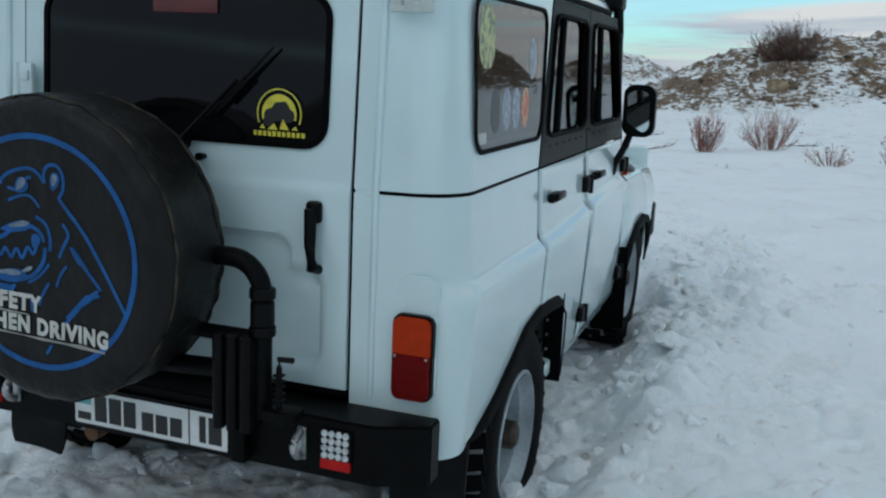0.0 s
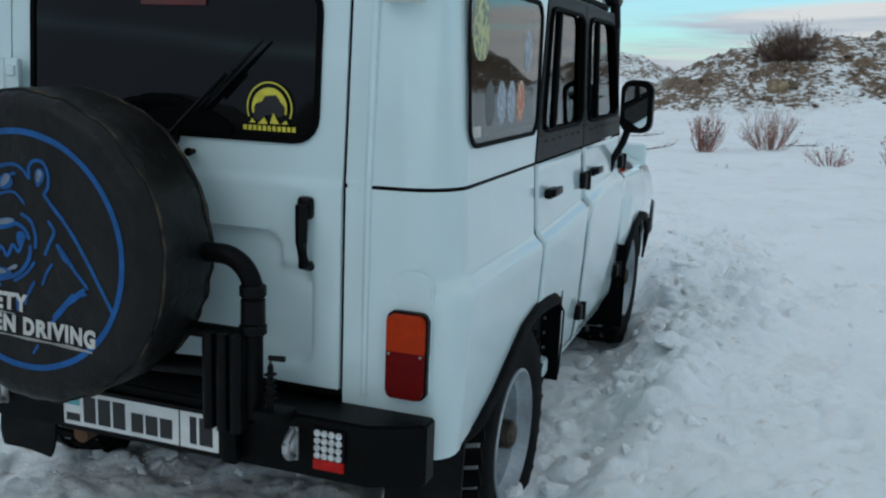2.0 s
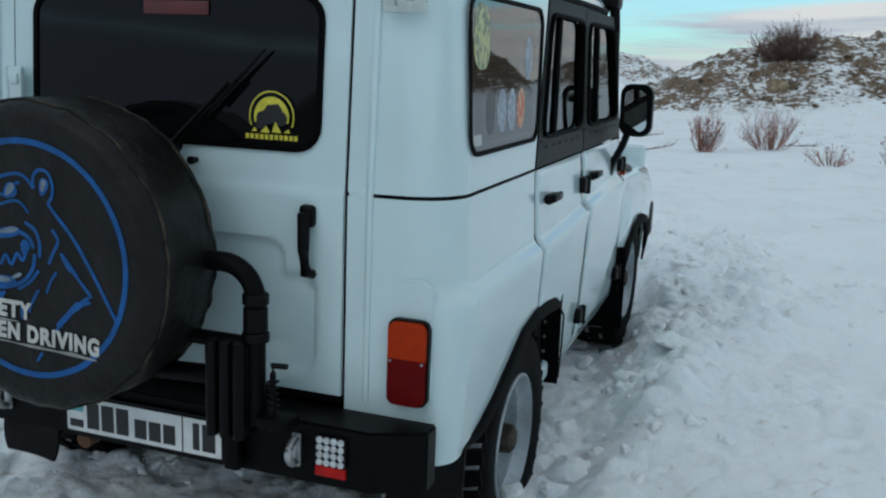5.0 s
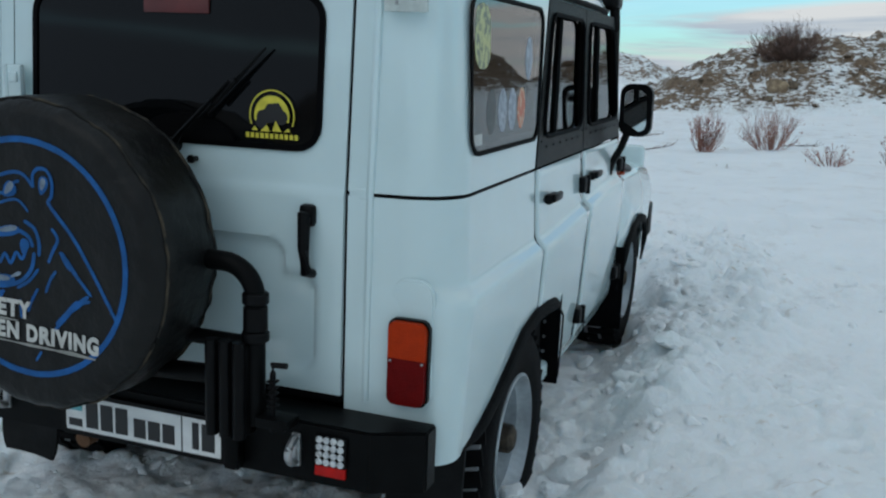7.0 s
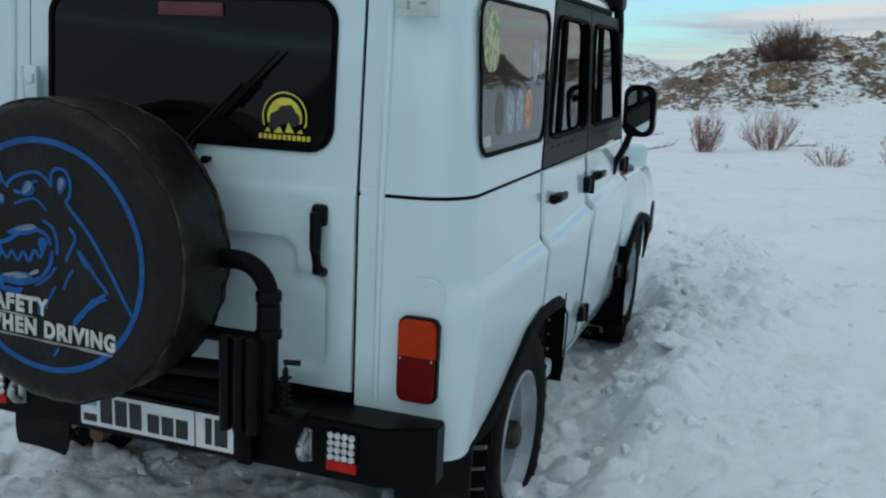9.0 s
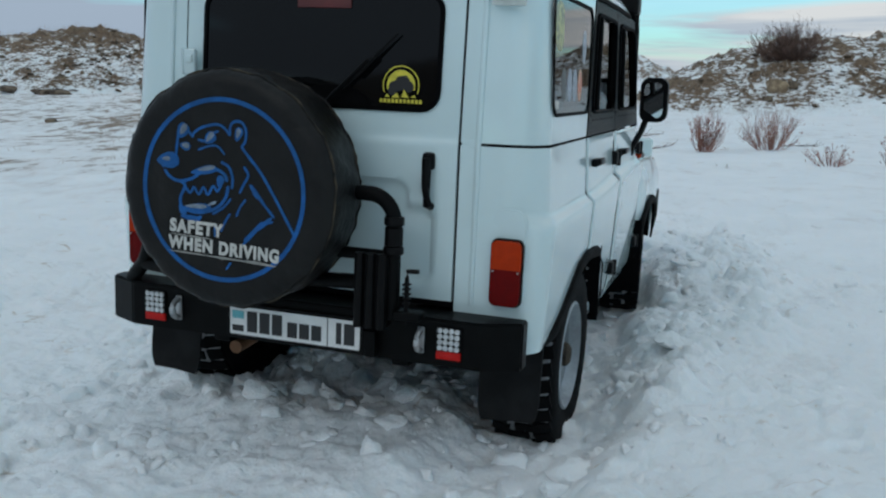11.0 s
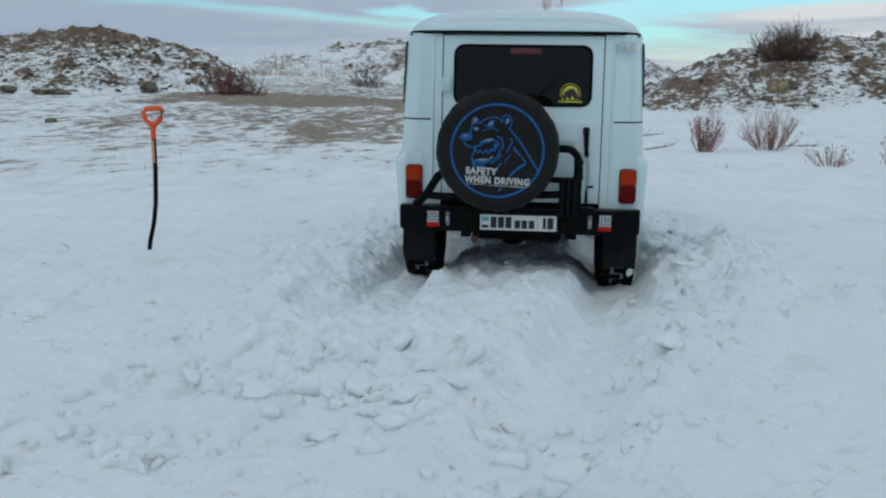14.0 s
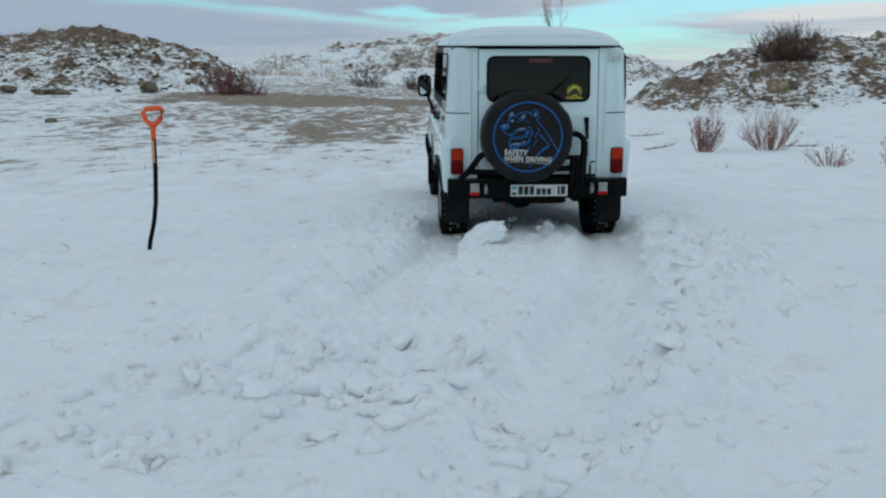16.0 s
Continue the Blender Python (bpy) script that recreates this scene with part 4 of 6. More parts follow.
def spare_wheel():
    cx, cz, yf = -0.143, 1.038, -0.400
    prof = [(0.0, 0.0005), (0.0, 0.20), (0.02, 0.21), (0.02, 0.370), (-0.01, 0.389), (-0.06, 0.395), (-0.10, 0.396), (-0.14, 0.396), (-0.18, 0.396), (-0.205, 0.393), (-0.225, 0.386), (-0.238, 0.373), (-0.244, 0.358)] + [(-0.246, 0.34 - 0.02 * k) for k in range(17)] + [(-0.246, 0.0005)]
    bm = lathe(bmesh.new(), prof, 150, "y")

    def folds(a, y, r):
        # slack cloth: broad sags, and creases that run slantwise over the tread
        b = a + 1.1 * y
        sag = 0.007 * noise.noise((3 * math.cos(a), 3 * math.sin(a), y * 9))
        crease = 0.006 * noise.noise((7 * math.cos(b), 7 * math.sin(b), y * 4)) - 0.005 * max(0.0, 1 - 6 * abs(noise.noise((7 * math.cos(b), 7 * math.sin(b), 3 + y * 6))))
        return sag + (crease if r > 0.33 else 0)

    def skin(x, z):
        """The slack front: it sinks towards the middle and hangs in upright folds."""
        r = math.hypot(x, z)
        fade = smooth(0.345, 0.25, r)
        return yf + lerp([(0, 0.008), (0.27, 0.003), (0.34, -0.001)], r) + fade * (0.006 * noise.noise((x * 9 + 1.5 * z, z * 2.2, 5.0)) + 0.003 * noise.noise((x * 21, z * 6, 8.0)))

    for v in bm.verts:
        a = math.atan2(v.co.z, v.co.x)
        r = math.hypot(v.co.x, v.co.z)
        if r > 0.1:
            wob = folds(a, v.co.y, r)
            v.co.x *= 1 + wob / r
            v.co.z *= 1 + wob / r
            v.co.y += 0.004 * noise.noise((v.co.x * 11, v.co.z * 11, 2.0)) if r > 0.342 else 0.0
        if r < 0.342 and v.co.y < -0.24:
            v.co.y = skin(v.co.x, v.co.z) - yf - 0.245
    bmesh.ops.transform(bm, matrix=pose(cx, yf + 0.245, cz), verts=bm.verts)
    c = part("spare_wheel_cover", bm, VINYL, car, "black vinyl spare wheel cover with blue bear print")
    for r, y in ((0.391, -0.212), (0.391, -0.02)):
        bm = bmesh.new()
        ring = [(k * math.tau / 120, r + folds(k * math.tau / 120 - (math.tau if k > 60 else 0), y, r)) for k in range(121)]
        tube(bm, [(cx + q * math.cos(a), yf + 0.245 + y, cz + q * math.sin(a)) for a, q in ring], 0.0045, 6)
        part("piping", bm, WORN, c, "worn brownish piping")

    def lay(bm, up=0.0):
        """Prints a flat figure on the front: a skin of ink that follows its folds."""
        for v in bm.verts:
            v.co = Vector((cx + v.co.x, skin(v.co.x, v.co.z) - 0.0016 - up, cz + v.co.z))
        bmesh.ops.solidify(bm, geom=bm.faces[:], thickness=0.0006)

    def stroke(pts, w, m, name="print_line", up=0.0):
        bm = bmesh.new()
        ps = [Vector((x, 0, z)) for x, z in pts]
        q = []
        for i, p in enumerate(ps):
            d = (ps[min(i + 1, len(ps) - 1)] - ps[max(i - 1, 0)]).normalized()
            n = Vector((-d.z, 0, d.x)) * w / 2 * (0.35 if i in (0, len(ps) - 1) else 1)
            q.append((bm.verts.new(p + n), bm.verts.new(p - n)))
        for (a, b), (e, f) in zip(q, q[1:]):
            bm.faces.new((a, b, f, e))
        lay(bm, up)
        part(name, bm, m, c, smooth=False)

    def curve(pts, k=6):
        out = []
        P = [pts[0]] + list(pts) + [pts[-1]]
        for i in range(1, len(P) - 2):
            for j in range(k):
                t = j / k
                out.append(tuple(0.5 * (2 * P[i][d] + (P[i + 1][d] - P[i - 1][d]) * t + (2 * P[i - 1][d] - 5 * P[i][d] + 4 * P[i + 1][d] - P[i + 2][d]) * t * t + (3 * P[i][d] - P[i - 1][d] - 3 * P[i + 1][d] + P[i + 2][d]) * t ** 3) for d in (0, 1)))
        return out + [pts[-1]]

    bm = bmesh.new()
    inner, outer = ([bm.verts.new((q * math.cos(k * math.tau / 120), 0, q * math.sin(k * math.tau / 120))) for k in range(120)] for q in (0.287, 0.302))
    for k in range(120):
        bm.faces.new((inner[k], inner[(k + 1) % 120], outer[(k + 1) % 120], outer[k]))
    lay(bm)
    part("print_ring", bm, BLUE, c, smooth=False)
    for pts, w in PRINT_HEAD + PRINT_MOUTH + PRINT_COAT:
        stroke(curve(pts), w, BLUE)
    for word, x, z, size in (("SAFETY", -0.198, -0.146, 0.058), ("WHEN DRIVING", -0.202, -0.203, 0.058)):
        cu = bpy.data.curves.new("lettering", "FONT")
        cu.body, cu.size, cu.extrude, cu.offset, cu.space_character = word, size, 0.001, 0.0030, 1.16
        tmp = bpy.data.objects.new("tmp", cu)
        me = bpy.data.meshes.new_from_object(tmp)
        bpy.data.objects.remove(tmp)
        me.materials.append(WHITE)
        w = max(v.co.x for v in me.vertices)
        tgt = 0.202 if word == "SAFETY" else 0.412
        m = pose(x, 0, z, 90, 0, 0) @ pose(0, 0, 0, 0, 0, -2.0) @ Matrix.Diagonal((tgt / w, 1, 1, 1))
        for v in me.vertices:
            p = m @ v.co
            v.co = (cx + p.x, skin(p.x, p.z) - 0.0030 - (0.0006 if v.co.z > 0 else 0.0), cz + p.z)
        ob = new("lettering", me)
        ob.parent = c
    stroke([(-0.198, -0.156), (-0.10, -0.160), (-0.04, -0.163)], 0.006, WHITE, "underline", 0.001)
    for a, w in ((-0.20, 0.006), (-0.05, 0.008), (0.07, 0.011)):
        stroke([(a, -0.214 - 0.040 * (a + 0.2)), (a + 0.05, -0.216 - 0.040 * (a + 0.2)), (min(0.20, a + 0.16), -0.214 - 0.040 * (min(0.20, a + 0.16) + 0.2))], w, WHITE, "underline", 0.001)

    def blob(x, z, a, b, turn, m, up):
        """A filled spot of print, tapering to one end."""
        t = radians(turn)
        pts = []
        for k in range(18):
            q = k * math.tau / 18
            u, v = a * math.cos(q), b * math.sin(q) * (1 + 0.35 * math.cos(q))
            pts.append((x + u * math.cos(t) - v * math.sin(t), z + u * math.sin(t) + v * math.cos(t)))
        bm = bmesh.new()
        mid, rim = bm.verts.new((x, 0, z)), [bm.verts.new((u, 0, v)) for u, v in pts]
        for k in range(18):
            bm.faces.new((mid, rim[k], rim[(k + 1) % 18]))
        lay(bm, up)
        part("print_spot", bm, m, c, smooth=False)

    for x, z, a, b, turn in PRINT_FILL:
        blob(x, z, a, b, turn, BLUE, 0.0007)
    for x, z, a, b, turn in PRINT_SHINE:
        blob(x, z, a, b, turn, PALEPRINT, 0.0016)


PRINT_HEAD = [
    ([(-0.17, 0.11), (-0.165, 0.15), (-0.157, 0.20), (-0.14, 0.208), (-0.12, 0.18), (-0.107, 0.168)], 0.009),
    ([(-0.117, 0.17), (-0.09, 0.194), (-0.05, 0.209), (-0.015, 0.213), (0.01, 0.202), (0.03, 0.18)], 0.009),
    ([(0.03, 0.18), (0.03, 0.208), (0.046, 0.226), (0.074, 0.224), (0.088, 0.198), (0.085, 0.165), (0.069, 0.145)], 0.009),
    ([(0.069, 0.149), (0.103, 0.11), (0.143, 0.063), (0.185, 0.0), (0.226, -0.064), (0.268, -0.13)], 0.010),
    ([(-0.092, 0.161), (-0.06, 0.159), (-0.033, 0.185), (-0.013, 0.192)], 0.008),
    ([(-0.092, 0.127), (-0.055, 0.141), (-0.02, 0.144), (0.009, 0.117)], 0.007),
    ([(-0.232, 0.078), (-0.197, 0.087), (-0.16, 0.092)], 0.036),
]
PRINT_MOUTH = [
    ([(-0.216, 0.057), (-0.194, 0.033), (-0.16, 0.022), (-0.117, 0.032), (-0.08, 0.055), (-0.03, 0.068), (0.005, 0.055), (0.017, 0.03)], 0.011),
    ([(-0.16, 0.022), (-0.139, 0.008), (-0.157, -0.033), (-0.153, -0.062), (-0.124, -0.075), (-0.078, -0.077), (-0.023, -0.058), (0.01, -0.023), (0.02, 0.018)], 0.011),
    ([(-0.14, 0.007), (-0.122, -0.015), (-0.108, 0.004), (-0.09, -0.018), (-0.072, 0.006), (-0.056, -0.017), (-0.037, 0.012), (-0.02, -0.003), (0.0, 0.033)], 0.009),
    ([(-0.007, 0.094), (0.024, 0.078), (0.036, 0.044), (0.033, 0.008)], 0.010),
    ([(0.03, -0.023), (0.002, -0.055), (-0.04, -0.08)], 0.008),
    ([(-0.155, -0.062), (-0.14, -0.092), (-0.11, -0.10), (-0.077, -0.091)], 0.010),
]
PRINT_COAT = [
    ([(0.078, 0.084), (0.095, 0.058), (0.077, 0.025), (0.061, -0.005)], 0.009),
    ([(0.104, 0.028), (0.137, -0.016), (0.19, -0.074)], 0.009),
    ([(0.112, 0.017), (0.15, -0.03)], 0.012),
    ([(0.186, -0.086), (0.143, -0.103), (0.108, -0.139), (0.072, -0.175)], 0.008),
    ([(0.149, -0.09), (0.112, -0.126), (0.079, -0.16)], 0.011),
    ([(0.085, -0.022), (0.064, -0.048), (0.049, -0.081)], 0.008),
    ([(0.028, -0.072), (0.005, -0.11), (-0.006, -0.136)], 0.008),
    ([(-0.03, -0.108), (-0.03, -0.156)], 0.007),
    ([(0.033, -0.233), (0.015, -0.26)], 0.007),
]
# filled spots and their pale highlights: place, half-sizes, turn
PRINT_FILL = [
    (-0.203, 0.088, 0.043, 0.026, 5), (-0.143, 0.186, 0.026, 0.017, 60), (-0.138, 0.138, 0.019, 0.014, -10), (-0.046, 0.168, 0.024, 0.018, 40),
    (0.060, 0.186, 0.024, 0.014, 70), (-0.070, 0.062, 0.050, 0.013, 12), (-0.095, -0.062, 0.052, 0.013, 4), (-0.010, 0.030, 0.020, 0.014, 70),
    (-0.150, -0.075, 0.020, 0.012, -50), (-0.120, -0.098, 0.038, 0.009, -6), (0.116, 0.006, 0.028, 0.008, -52), (0.150, -0.100, 0.042, 0.007, 40),
]
PRINT_SHINE = [
    (-0.208, 0.093, 0.016, 0.007, 5), (-0.143, 0.192, 0.020, 0.010, 60), (-0.136, 0.140, 0.013, 0.009, -10), (-0.046, 0.172, 0.020, 0.009, 50),
    (0.060, 0.190, 0.016, 0.008, 72), (-0.060, 0.069, 0.034, 0.007, 12), (-0.098, -0.058, 0.040, 0.007, 2), (-0.040, -0.045, 0.018, 0.005, 24),
]
PALEPRINT = mat("pale_blue_print", (0.42, 0.52, 0.62), 0.5, vary=0.2, scale=30)


def carrier():
    p = part("wheel_carrier", B((0.322, -0.215, 0.725), (0.120, 0.06, 0.25), 0.012), BLACK, car, "black steel swing-out spare wheel carrier")
    bm = bmesh.new()
    bend = [(0.295 + 0.09 * math.sin(radians(k)), -0.205, 0.955 + 0.09 * math.cos(radians(k))) for k in range(0, 91, 10)]
    tube(bm, [(0.08, -0.205, 1.045), (0.20, -0.205, 1.045)] + bend + [(0.385, -0.205, 0.88), (0.385, -0.205, 0.63)], 0.0255, 14)
    part("carrier_pipe", bm, BLACK, p)
    for z0, z1, r in ((0.975, 0.945, 0.034), (0.941, 0.875, 0.031), (0.875, 0.848, 0.035)):
        bm = bmesh.new()
        tube(bm, [(0.385, -0.205, z0), (0.385, -0.205, z0 - 0.004), (0.385, -0.205, z1 + 0.004), (0.385, -0.205, z1)], [r - 0.004, r, r, r - 0.004], 14)
        part("sleeve", bm, PLASTIC, p)
    for x in (0.282, 0.322, 0.362):
        bm = bmesh.new()
        tube(bm, [(x, -0.246, 0.60), (x, -0.246, 0.852)], 0.017, 10)
        part("rib", bm, PLASTIC, p)
    bm = bmesh.new()
    tube(bm, [(0.38, -0.205, 0.84), (-0.45, -0.205, 0.84)], 0.020, 10)
    part("cross_bar", bm, BLACK, p)
    bm = bmesh.new()
    tube(bm, [(-0.70, -0.12, 0.64), (-0.62, -0.15, 0.72), (-0.54, -0.21, 0.85), (-0.46, -0.21, 0.90), (-0.30, -0.21, 0.93)], 0.028, 10)
    tube(bm, [(-0.62, -0.15, 0.71), (-0.40, -0.21, 0.71), (0.36, -0.21, 0.75)], 0.026, 10)
    part("carrier_arm", bm, BLACK, p)
    bm = bmesh.new()
    tube(bm, [(0.440, -0.215, 0.62), (0.440, -0.215, 0.775), (0.445, -0.225, 0.800), (0.485, -0.225, 0.803)], 0.008, 8)
    for k in range(5):
        box(bm, (0.440, -0.215, 0.69 + 0.016 * k), (0.026, 0.026, 0.006), 0.002, seg=1)
    part("latch", bm, PLASTIC, p, "sprung latch with bent lever")
    part("latch_base", B((0.450, -0.21, 0.650), (0.09, 0.07, 0.028), 0.006), BLACK, p)
    bm = lathe(bmesh.new(), [(-0.06, 0.05), (-0.20, 0.05)], 16, "y")
    bmesh.ops.transform(bm, matrix=pose(-0.155, 0.02, 1.036), verts=bm.verts)
    part("hub_mount", bm, BLACK, p)
    part("plate_bracket", B((0.300, -0.175, 0.525), (0.045, 0.035, 0.095), 0.008), BLACK, p)


HUBMETAL = mat("dirty_hub", (0.09, 0.07, 0.05), 0.8, 0.4, vary=0.4, scale=25, bump=0.6)


def wheel(name, x, y, side):
    w = part(name, lathe(bmesh.new(), [(-0.115, 0.215), (-0.13, 0.27), (-0.130, 0.34), (-0.115, 0.365), (-0.10, 0.372), (0.10, 0.372), (0.115, 0.365), (0.130, 0.34), (0.13, 0.27), (0.115, 0.215)], 48, "x", True), RUBBER, car, "black mud tyre on a pale steel wheel")
    bm = bmesh.new()
    for k in range(36):
        a = k * math.tau / 36
        for s in (-1, 1):
            m = Euler((a + s * 0.045, 0, 0)).to_matrix().to_4x4()
            box(bm, m @ Vector((s * 0.085, 0, 0.376)), (0.072, 0.050, 0.017), 0.0, m @ pose(0, 0, 0, 0, s * 8, s * 12))
        m = Euler((a + 0.087, 0, 0)).to_matrix().to_4x4()
        box(bm, m @ Vector((0.015 * (-1) ** k, 0, 0.376)), (0.08, 0.040, 0.020), 0.0, m)
    part("tread", bm, RUBBER, w, smooth=False)
    part("packed_snow", lathe(bmesh.new(), [(-0.112, 0.36), (-0.108, 0.3742), (0.108, 0.3742), (0.112, 0.36)], 48, "x", caps=False), CLUMP, w, "grey snow packed into the tread")
    o = side
    prof = [(o * 0.10, 0.222), (o * 0.122, 0.225), (o * 0.126, 0.215), (o * 0.105, 0.205), (o * 0.085, 0.198), (o * 0.078, 0.190), (o * 0.0, 0.185), (o * -0.01, 0.165), (o * 0.012, 0.13), (o * 0.018, 0.085), (o * 0.01, 0.07), (o * 0.0, 0.0005)]
    bm = lathe(bmesh.new(), prof, 40, "x", caps=False)
    rim = part("rim", bm, STEEL, w, "pale grey pressed steel wheel with snow inside")
    bm = bmesh.new()
    for k in range(12):
        a = k * math.tau / 12
        m = Euler((a, 0, 0)).to_matrix().to_4x4()
        box(bm, m @ Vector((o * 0.006, 0, 0.150)), (0.022, 0.042, 0.022), 0.006, m, 1)
    part("vent_holes", bm, SEAM, rim)
    bm = lathe(bmesh.new(), [(o * 0.0, 0.070), (o * 0.045, 0.066), (o * 0.055, 0.052), (o * 0.110, 0.048), (o * 0.122, 0.034), (o * 0.125, 0.0005)], 16, "x")
    part("hub", bm, HUBMETAL, rim, "dirty brown metal hub")
    bm = bmesh.new()
    for k in range(5):
        a = k * math.tau / 5
        tube(bm, [(o * 0.015, 0.07 * math.cos(a), 0.07 * math.sin(a)), (o * 0.036, 0.07 * math.cos(a), 0.07 * math.sin(a))], 0.010, 6)
    part("wheel_nuts", bm, ZINC, rim)
    w.matrix_basis = pose(x, y, HUB_Z)
    return w


def mirrors():
    for s in (-1, 1):
        x, y, z = s * 0.940, 2.22, 1.362
        turn, tilt = pose(x, y, z, 2, 0, -s * 6), pose(x, y - 0.004, z, 7, 0, -s * 9)
        bm = plate_mesh(rounded(0.150, 0.240, 0.05, 6), lambda u, v, d: (u, d - 0.01, v), 0.06)
        bmesh.ops.bevel(bm, geom=[e for e in bm.edges if all(v.co.y > 0.04 for v in e.verts)], offset=0.03, segments=3, affect="EDGES")
        bmesh.ops.transform(bm, matrix=turn, verts=bm.verts)
        m = part("door_mirror", bm, PLASTIC, car, "black door mirror on a bent arm")
        mm = bpy.data.materials.get("mirror_glass") or mat("mirror_glass", (0.85, 0.87, 0.88), 0.03, 1.0, vary=0.02)
        bm = plate_mesh(rounded(0.106, 0.192, 0.038, 6), lambda u, v, d: (u, -0.0105 - d, v), 0.003)
        bmesh.ops.transform(bm, matrix=tilt, verts=bm.verts)
        part("mirror_glass", bm, mm, m)
        bm = bmesh.new()
        tube(bm, [(x - s * 0.03, y + 0.035, z - 0.08), (s * 0.88, y + 0.05, z - 0.17), (s * 0.835, y + 0.06, z - 0.26), (s * 0.825, y + 0.06, z - 0.31)], 0.017, 8)
        part("mirror_arm", bm, PLASTIC, m)


def front_end():
    def fender(side):
        def f(u, v):
            y = 2.525 + 1.22 * u
            zb = arch(y, AXLE_F, 0.42)
            top = 1.045 - 0.05 * u * u
            k = v * math.pi / 2
            if v < 0.6:
                z = zb + (top - 0.07 - zb) * v / 0.6
                x = side_x(min(z, 0.93)) - 0.026 + 0.044 * smooth(0.98, 0.78, z) * smooth(0.0, 0.22, u) - 0.05 * max(0, u - 0.6)
            else:
                t = (v - 0.6) / 0.4
                z = top - 0.07 + 0.07 * math.sin(t * math.pi / 2)
                x = side_x(0.93) - 0.026 - 0.05 * max(0, u - 0.6) - 0.30 * (1 - math.cos(t * math.pi / 2))
            return (side * x, y, z)
        part("front_fender", sheet(span(0, 1, 24), span(0, 1, 20), f, 0.012), PAINT, car)
        bm = B((side * 0.840, 2.60, 1.040), (0.026, 0.03, 0.046), 0.006)
        part("side_repeater", bm, AMBER, car, "amber side indicator")
    fender(1)
    fender(-1)

    def hood(u, v):
        x = -0.66 + 1.32 * u
        y = 2.50 + 1.23 * v
        z = 1.17 - 0.05 * v - 0.10 * abs(2 * u - 1) ** 5
        return (x, y, z)
    part("bonnet", sheet(span(0, 1, 24), span(0, 1, 12), hood, 0.012), PAINT, car)
    part("front_panel", B((0, 3.74, 0.80), (1.60, 0.06, 0.56), 0.03), PAINT, car)
    part("front_bumper", B((0, 3.90, 0.60), (1.70, 0.14, 0.22), 0.02), BLACK, car)
    # windscreen frame and glass
    d = bmesh.new()
    for x in (-0.73, 0.73):
        tube(d, [(x, 2.51, 1.19), (x * 0.985, 2.24, 1.78)], 0.028, 8)
    tube(d, [(-0.73, 2.51, 1.20), (0.73, 2.51, 1.20)], 0.03, 8)
    tube(d, [(-0.72, 2.24, 1.775), (0.72, 2.24, 1.775)], 0.03, 8)
    w = part("windscreen_frame", d, PAINT, car)
    part("windscreen", sheet([-0.71, 0, 0.71], [0, 1], lambda u, v: (u, 2.51 - 0.27 * v, 1.20 + 0.575 * v), 0.005), CLEAR, w)
    # snorkel on the right A-pillar
    bm = bmesh.new()
    tube(bm, [(0.80, 3.05, 1.00), (0.80, 2.70, 1.06), (0.80, 2.56, 1.15), (0.795, 2.34, 1.72), (0.79, 2.32, 1.82)], 0.024, 10)
    s = part("snorkel", bm, PLASTIC, car, "black raised air intake along the windscreen pillar")
    bm = B((0.755, 2.36, 1.885), (0.11, 0.15, 0.15), 0.03, seg=3)
    part("intake_head", bm, PLASTIC, s)


def cabin():
    part("floor_pan", B((0, 1.55, 0.50), (1.40, 3.0, 0.04), 0.01), TRIM, car)
    part("firewall", B((0, 2.50, 0.84), (1.50, 0.03, 0.68), 0.01), TRIM, car)
    part("dashboard", B((0, 2.36, 1.13), (1.46, 0.24, 0.16), 0.04, seg=3), TRIM, car)
    part("sill", B((0.77, 1.72, 0.40), (0.10, 1.2, 0.07), 0.015), PAINT, car)
    part("sill", B((-0.77, 1.72, 0.40), (0.10, 1.2, 0.07), 0.015), PAINT, car)
    for x, y in ((0.40, 1.80), (-0.40, 1.80), (0.40, 1.00), (-0.40, 1.00)):
        st = part("seat", B((x, y + 0.18, 0.76), (0.50, 0.48, 0.16), 0.05, seg=3), TRIM, car)
        part("backrest", B((x, y - 0.10, 1.06), (0.48, 0.13, 0.60), 0.05, pose(0, 0, 0, 10), 3), TRIM, st)
        part("headrest", B((x, y - 0.17, 1.46), (0.27, 0.10, 0.19), 0.04, pose(0, 0, 0, 10), 3), TRIM, st)
    bm = bmesh.new()
    tube(bm, [(-0.40 + 0.19 * math.cos(k * math.tau / 24), 2.26 + 0.10 * math.sin(k * math.tau / 24), 1.15 + 0.16 * math.sin(k * math.tau / 24)) for k in range(25)], 0.014, 8)
    part("steering_wheel", bm, PLASTIC, car)
    part("inner_side", B((0.775, 1.72, 0.80), (0.02, 1.70, 0.75), 0.005), TRIM, car)
    part("inner_side", B((-0.775, 1.72, 0.80), (0.02, 1.70, 0.75), 0.005), TRIM, car)


